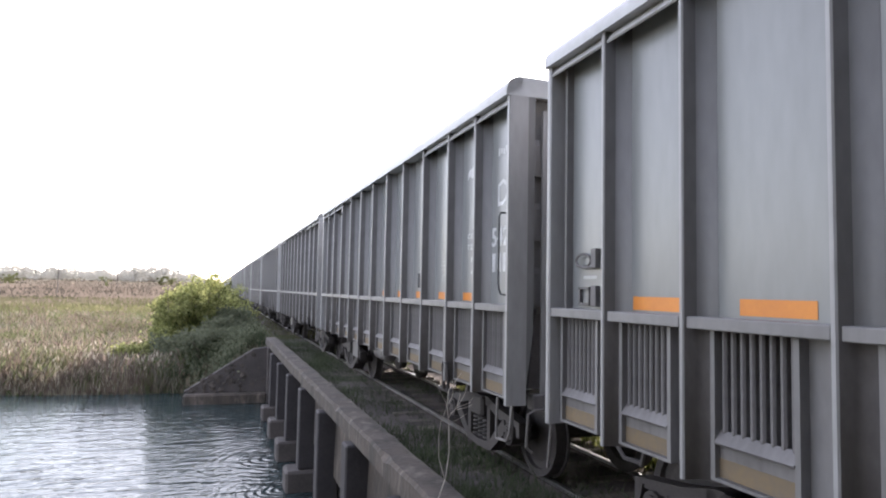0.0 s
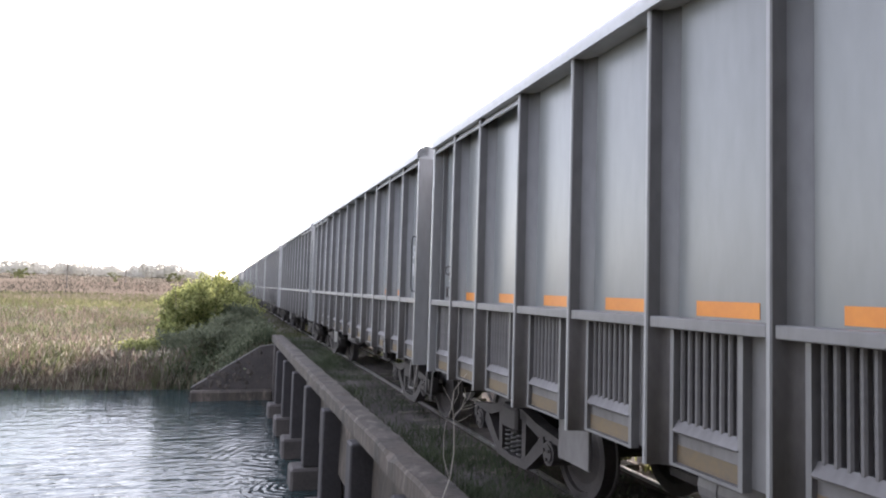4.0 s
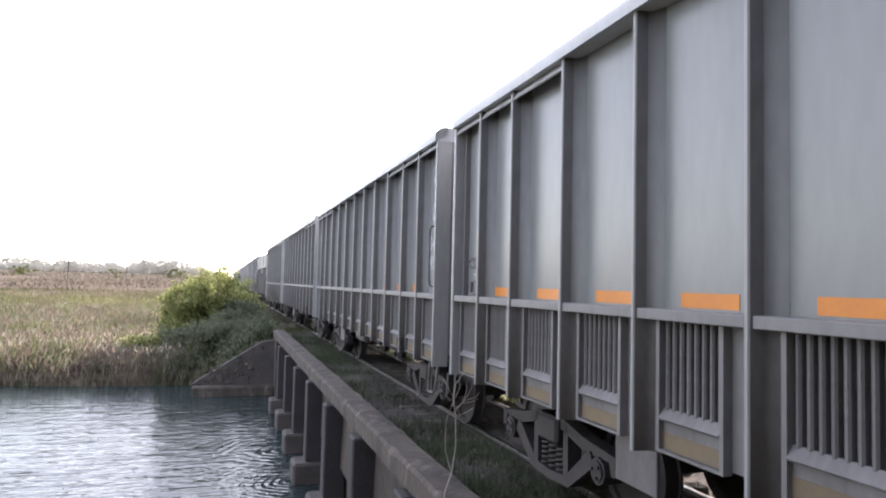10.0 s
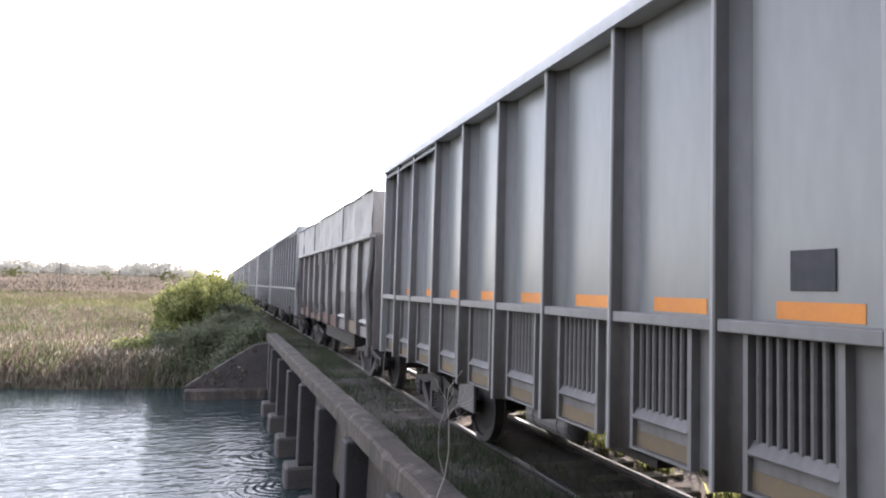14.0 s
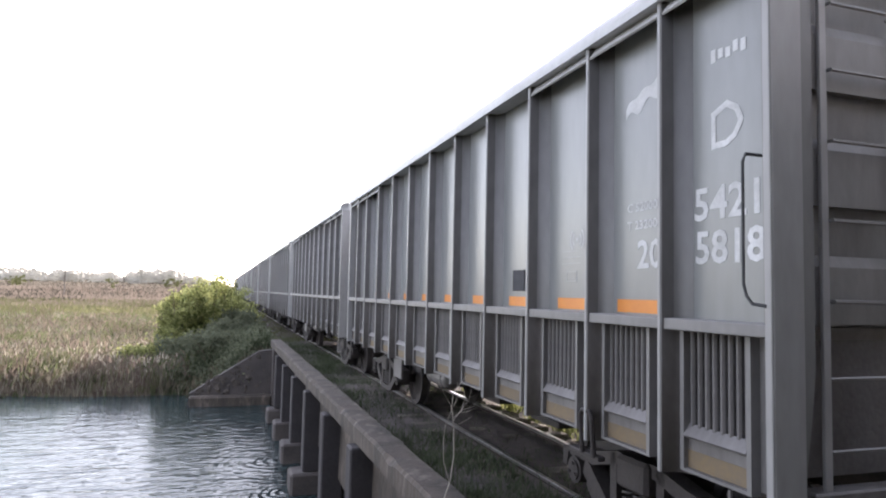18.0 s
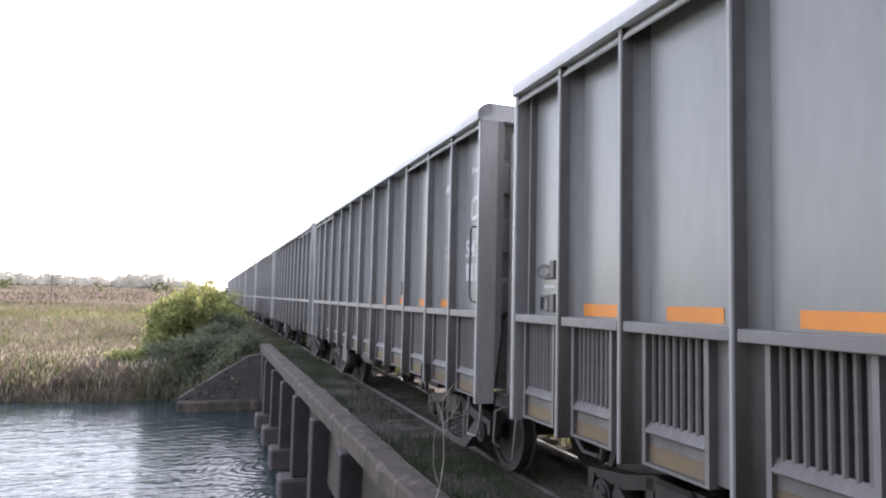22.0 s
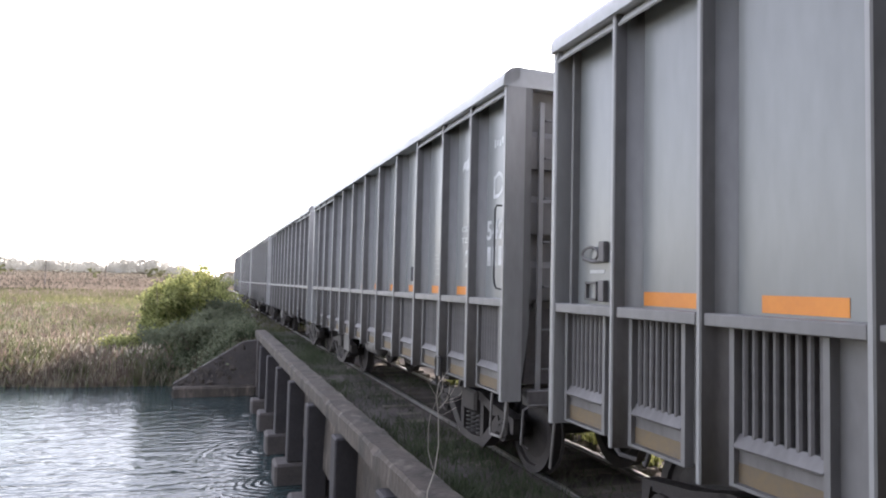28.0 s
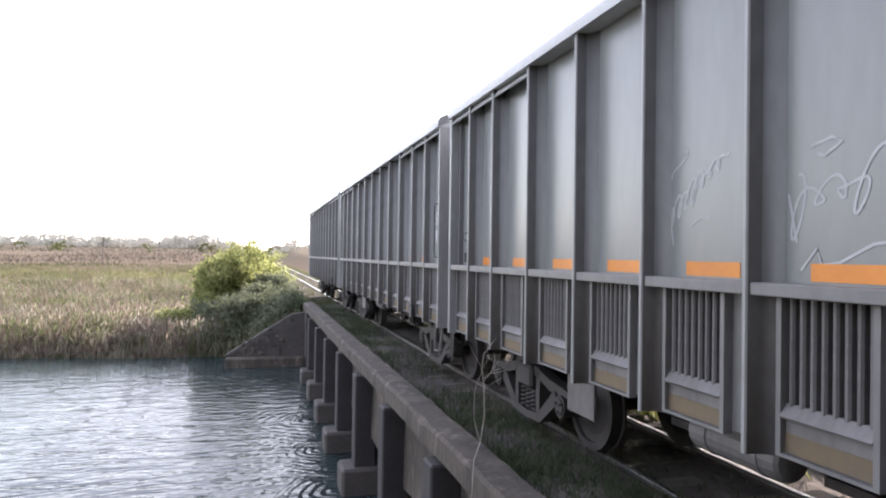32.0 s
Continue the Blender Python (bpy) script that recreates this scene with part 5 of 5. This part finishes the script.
def sapling():
    """Thin bare sapling that stands by the parapet."""
    tree = tagged(new("sapling"), "thin bare pale sapling with forked twigs beside the bridge parapet", "sapling")
    tree.location = (-2.17, 5.2, -2.6)
    bm = bmesh.new()
    add_tube(bm, [(-0.12, 0, -0.6), (-0.09, 0, 1.6), (-0.034, 0, 2.944), (0.024, 0, 3.106), (0.052, 0, 3.307), (0.046, 0, 3.534), (0.027, 0, 3.694), (0.038, 0, 3.808), (0.11, 0, 3.899), (0.148, 0, 3.944)], 0.0058, 6, 0.002)
    part("trunk", bm, PALE_TWIG, tree)
    for pts in ([(0.014, 0, 3.107), (-0.029, 0.02, 3.266), (-0.029, 0.03, 3.447), (-0.018, 0.02, 3.546), (0.028, 0.015, 3.662), (0.026, 0.02, 3.708), (-0.035, 0.03, 3.81), (-0.076, 0.03, 3.892)],
                [(0.044, 0, 3.589), (0.149, 0.02, 3.705), (0.188, 0.03, 3.759), (0.206, 0.03, 3.828)],
                [(0.044, 0, 3.612), (0.141, 0.03, 3.668), (0.239, 0.05, 3.689), (0.273, 0.05, 3.734)],
                [(0.051, 0, 3.543), (0.133, 0.02, 3.568), (0.212, 0.03, 3.607)],
                [(0.116, 0.02, 3.646), (0.2, 0.03, 3.657), (0.265, 0.05, 3.674)],
                [(0.04, 0, 3.70), (0.07, -0.02, 3.78), (0.06, -0.03, 3.90)],
                [(0.11, 0.01, 3.66), (0.14, 0.0, 3.76), (0.13, 0.0, 3.83)]):
        bm = bmesh.new()
        add_tube(bm, pts, 0.0027, 5, 0.0013)
        part("twig", bm, PALE_TWIG, tree)


sapling()


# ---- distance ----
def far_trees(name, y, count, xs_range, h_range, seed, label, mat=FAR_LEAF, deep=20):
    """A band of far trees: short trunks with ragged crowns of leaf clumps."""
    rng = np.random.default_rng(seed)
    bm = bmesh.new()
    for _ in range(count):
        x = rng.uniform(*xs_range)
        yy = y + rng.uniform(-deep, deep)
        h = rng.uniform(*h_range)
        z0 = gz(x, yy) - 0.1
        add_tube(bm, [(x, yy, z0), (x + rng.uniform(-0.3, 0.3), yy, z0 + 0.7 * h)], 0.18, 4, 0.08)
        for _ in range(rng.integers(12, 20)):
            c = (x + rng.normal() * 0.36 * h, yy + rng.normal(), z0 + h * rng.uniform(0.12, 0.9))
            leaf_cloud(bm, rng, c, np.array((0.16, 0.16, 0.12)) * h * rng.uniform(0.6, 1.2), 18, 0.085 * h)
    return tagged(new(name, mesh_of(name, bm, mat)), label, "trees", kind="stuff")


far_trees("far_woods", 330, 230, (-200, 60), (2.4, 4.4), 21, "low line of far trees and bushes coloured pale for haze")
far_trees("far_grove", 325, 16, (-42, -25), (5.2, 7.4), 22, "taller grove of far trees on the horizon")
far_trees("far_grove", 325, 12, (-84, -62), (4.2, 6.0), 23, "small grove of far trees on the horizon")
far_trees("far_woods", 430, 130, (-320, 40), (4.0, 6.0), 24, "low line of far trees and bushes coloured pale for haze")
# Trees added out of view behind the camera to darken faces turned to it.
far_trees("near_woods", -10, 70, (-28, 22), (11.0, 15.0), 27, "unseen dark green trees behind the camera, blocking skylight", WEED, 2)
far_trees("marsh_bushes", 235, 9, (-85, -14), (2.0, 3.6), 25, "scattered round bushes in the marsh", BUSH_LEAF)
far_trees("bank_woods", 120, 16, (-9, -3), (2.2, 4.2), 26, "bushes along the railway bank far off", BUSH_LEAF)


def power_pole(x, y, h):
    pole = tagged(new("utility_pole"), "thin dark wooden utility pole with a cross-arm in the marsh", "utility pole", "poles in the marsh")
    pole.location = (x, y, gz(x, y) - 0.1)
    bm = bmesh.new()
    add_tube(bm, [(0, 0, 0), (0, 0, h)], 0.13, 8, 0.09)
    part("shaft", bm, POLE_WOOD, pole)
    bm = bmesh.new()
    bevelled_box(bm, -0.8, 0.8, -0.06, 0.06, h - 0.5, h - 0.36, 0.01)
    part("cross_arm", bm, POLE_WOOD, pole)


power_pole(-33.6, 150, 6.9)
power_pole(-30.5, 210, 6.0)

def stone_mesh(seed):
    rng = random.Random(seed)
    bm = bmesh.new()
    bevelled_box(bm, -0.05, 0.05, -0.075, 0.075, -0.05, 0.005, 0.014)
    for v in bm.verts:
        v.co += Vector((rng.uniform(-0.02, 0.02), rng.uniform(-0.02, 0.02), rng.uniform(-0.015, 0.015)))
    return mesh_of("edge_stone", bm, BALLAST)


STONES = [stone_mesh(60 + i) for i in range(3)]

# ---- sleepers and edge stones ----
bm = bmesh.new()
bevelled_box(bm, -1.05, 0.98, -0.11, 0.11, -0.15, -0.022, 0.012)
SLEEPER = mesh_of("sleeper", bm, TIMBER)
rng_s = random.Random(8)
for i in range(42):
    ob = piece("sleeper", SLEEPER, track, (rng_s.uniform(-0.05, 0.05), 1 + 0.62 * i, rng_s.uniform(-0.016, 0.004)))
    ob.rotation_euler.z = rng_s.uniform(-0.02, 0.02)
for i in range(10):
    ob = piece("edge_stone", STONES[i % 3], track, (1.13 + rng_s.uniform(-0.06, 0.06), 5.4 + 0.55 * i + rng_s.uniform(-0.08, 0.08), rng_s.uniform(-0.07, -0.02)))
    ob.rotation_euler = (rng_s.uniform(-0.2, 0.2), rng_s.uniform(-0.2, 0.2), rng_s.uniform(-0.5, 0.5))


# ---- what moves ----
def motions():
    times = [0.0, 8.0, 16.0, 24.0, 32.0]
    # the train rolls evenly; small delays are fitted to the camera's view
    timing_fit = [(float(t), 0.0) for t in range(12)]
    timing_fit += [(11.5, 0.0), (12.0, 0.09), (12.5, 0.0), (13.0, 0.0), (14.0, 0.0), (15.0, 0.0), (15.6, 0.0), (16.5, 0.09), (17.0, 0.0), (18.0, 0.08), (19.0, -0.06), (20.0, 0.0), (20.5, 0.0), (21.0, 0.07), (21.5, 0.0), (22.0, -0.01), (23.0, -0.01), (24.0, 0.0)]
    timing_fit += [(25.0, 0.014), (26.0, 0.029), (27.0, 0.04), (28.0, 0.042), (29.0, 0.03), (30.0, 0.0), (30.4, 0.02), (30.7, 0.14), (31.0, 0.28), (31.4, 0.31), (32.0, 0.31)]
    for k, wagon in train.items():
        start = START + PITCH * k + WAGON_FIT[k]
        walk(wagon, [(t, pose(0, start - SPEED * t + late, 0)) for t, late in timing_fit])
        spin = SPEED / WHEEL_R
        for ob in wagon.children_recursive:
            if not ob.name.startswith("wheelset"):
                continue
            y, z = ob.location.y, ob.location.z
            t_in = min(max((start + y - 24) / SPEED, 0.0), 32.0)
            t_out = min(max((start + y - 2) / SPEED, 0.0), 32.0)
            rows = [(0.0, pose(0, y, z))] if t_in > 0.05 else []
            n = int((t_out - t_in) * 15) + 1
            rows += [(round(t_in * 30) / 30 + i / 15, pose(0, y, z, math.degrees(spin * i / 15))) for i in range(n)]
            if rows[-1][0] < 31.9:
                rows.append((32.0, pose(0, y, z, math.degrees(spin * (n - 1) / 15))))
            walk(ob, rows)
    walk(water, [(t, pose(-0.12 * t, 0, -2.4)) for t in times])


motions()
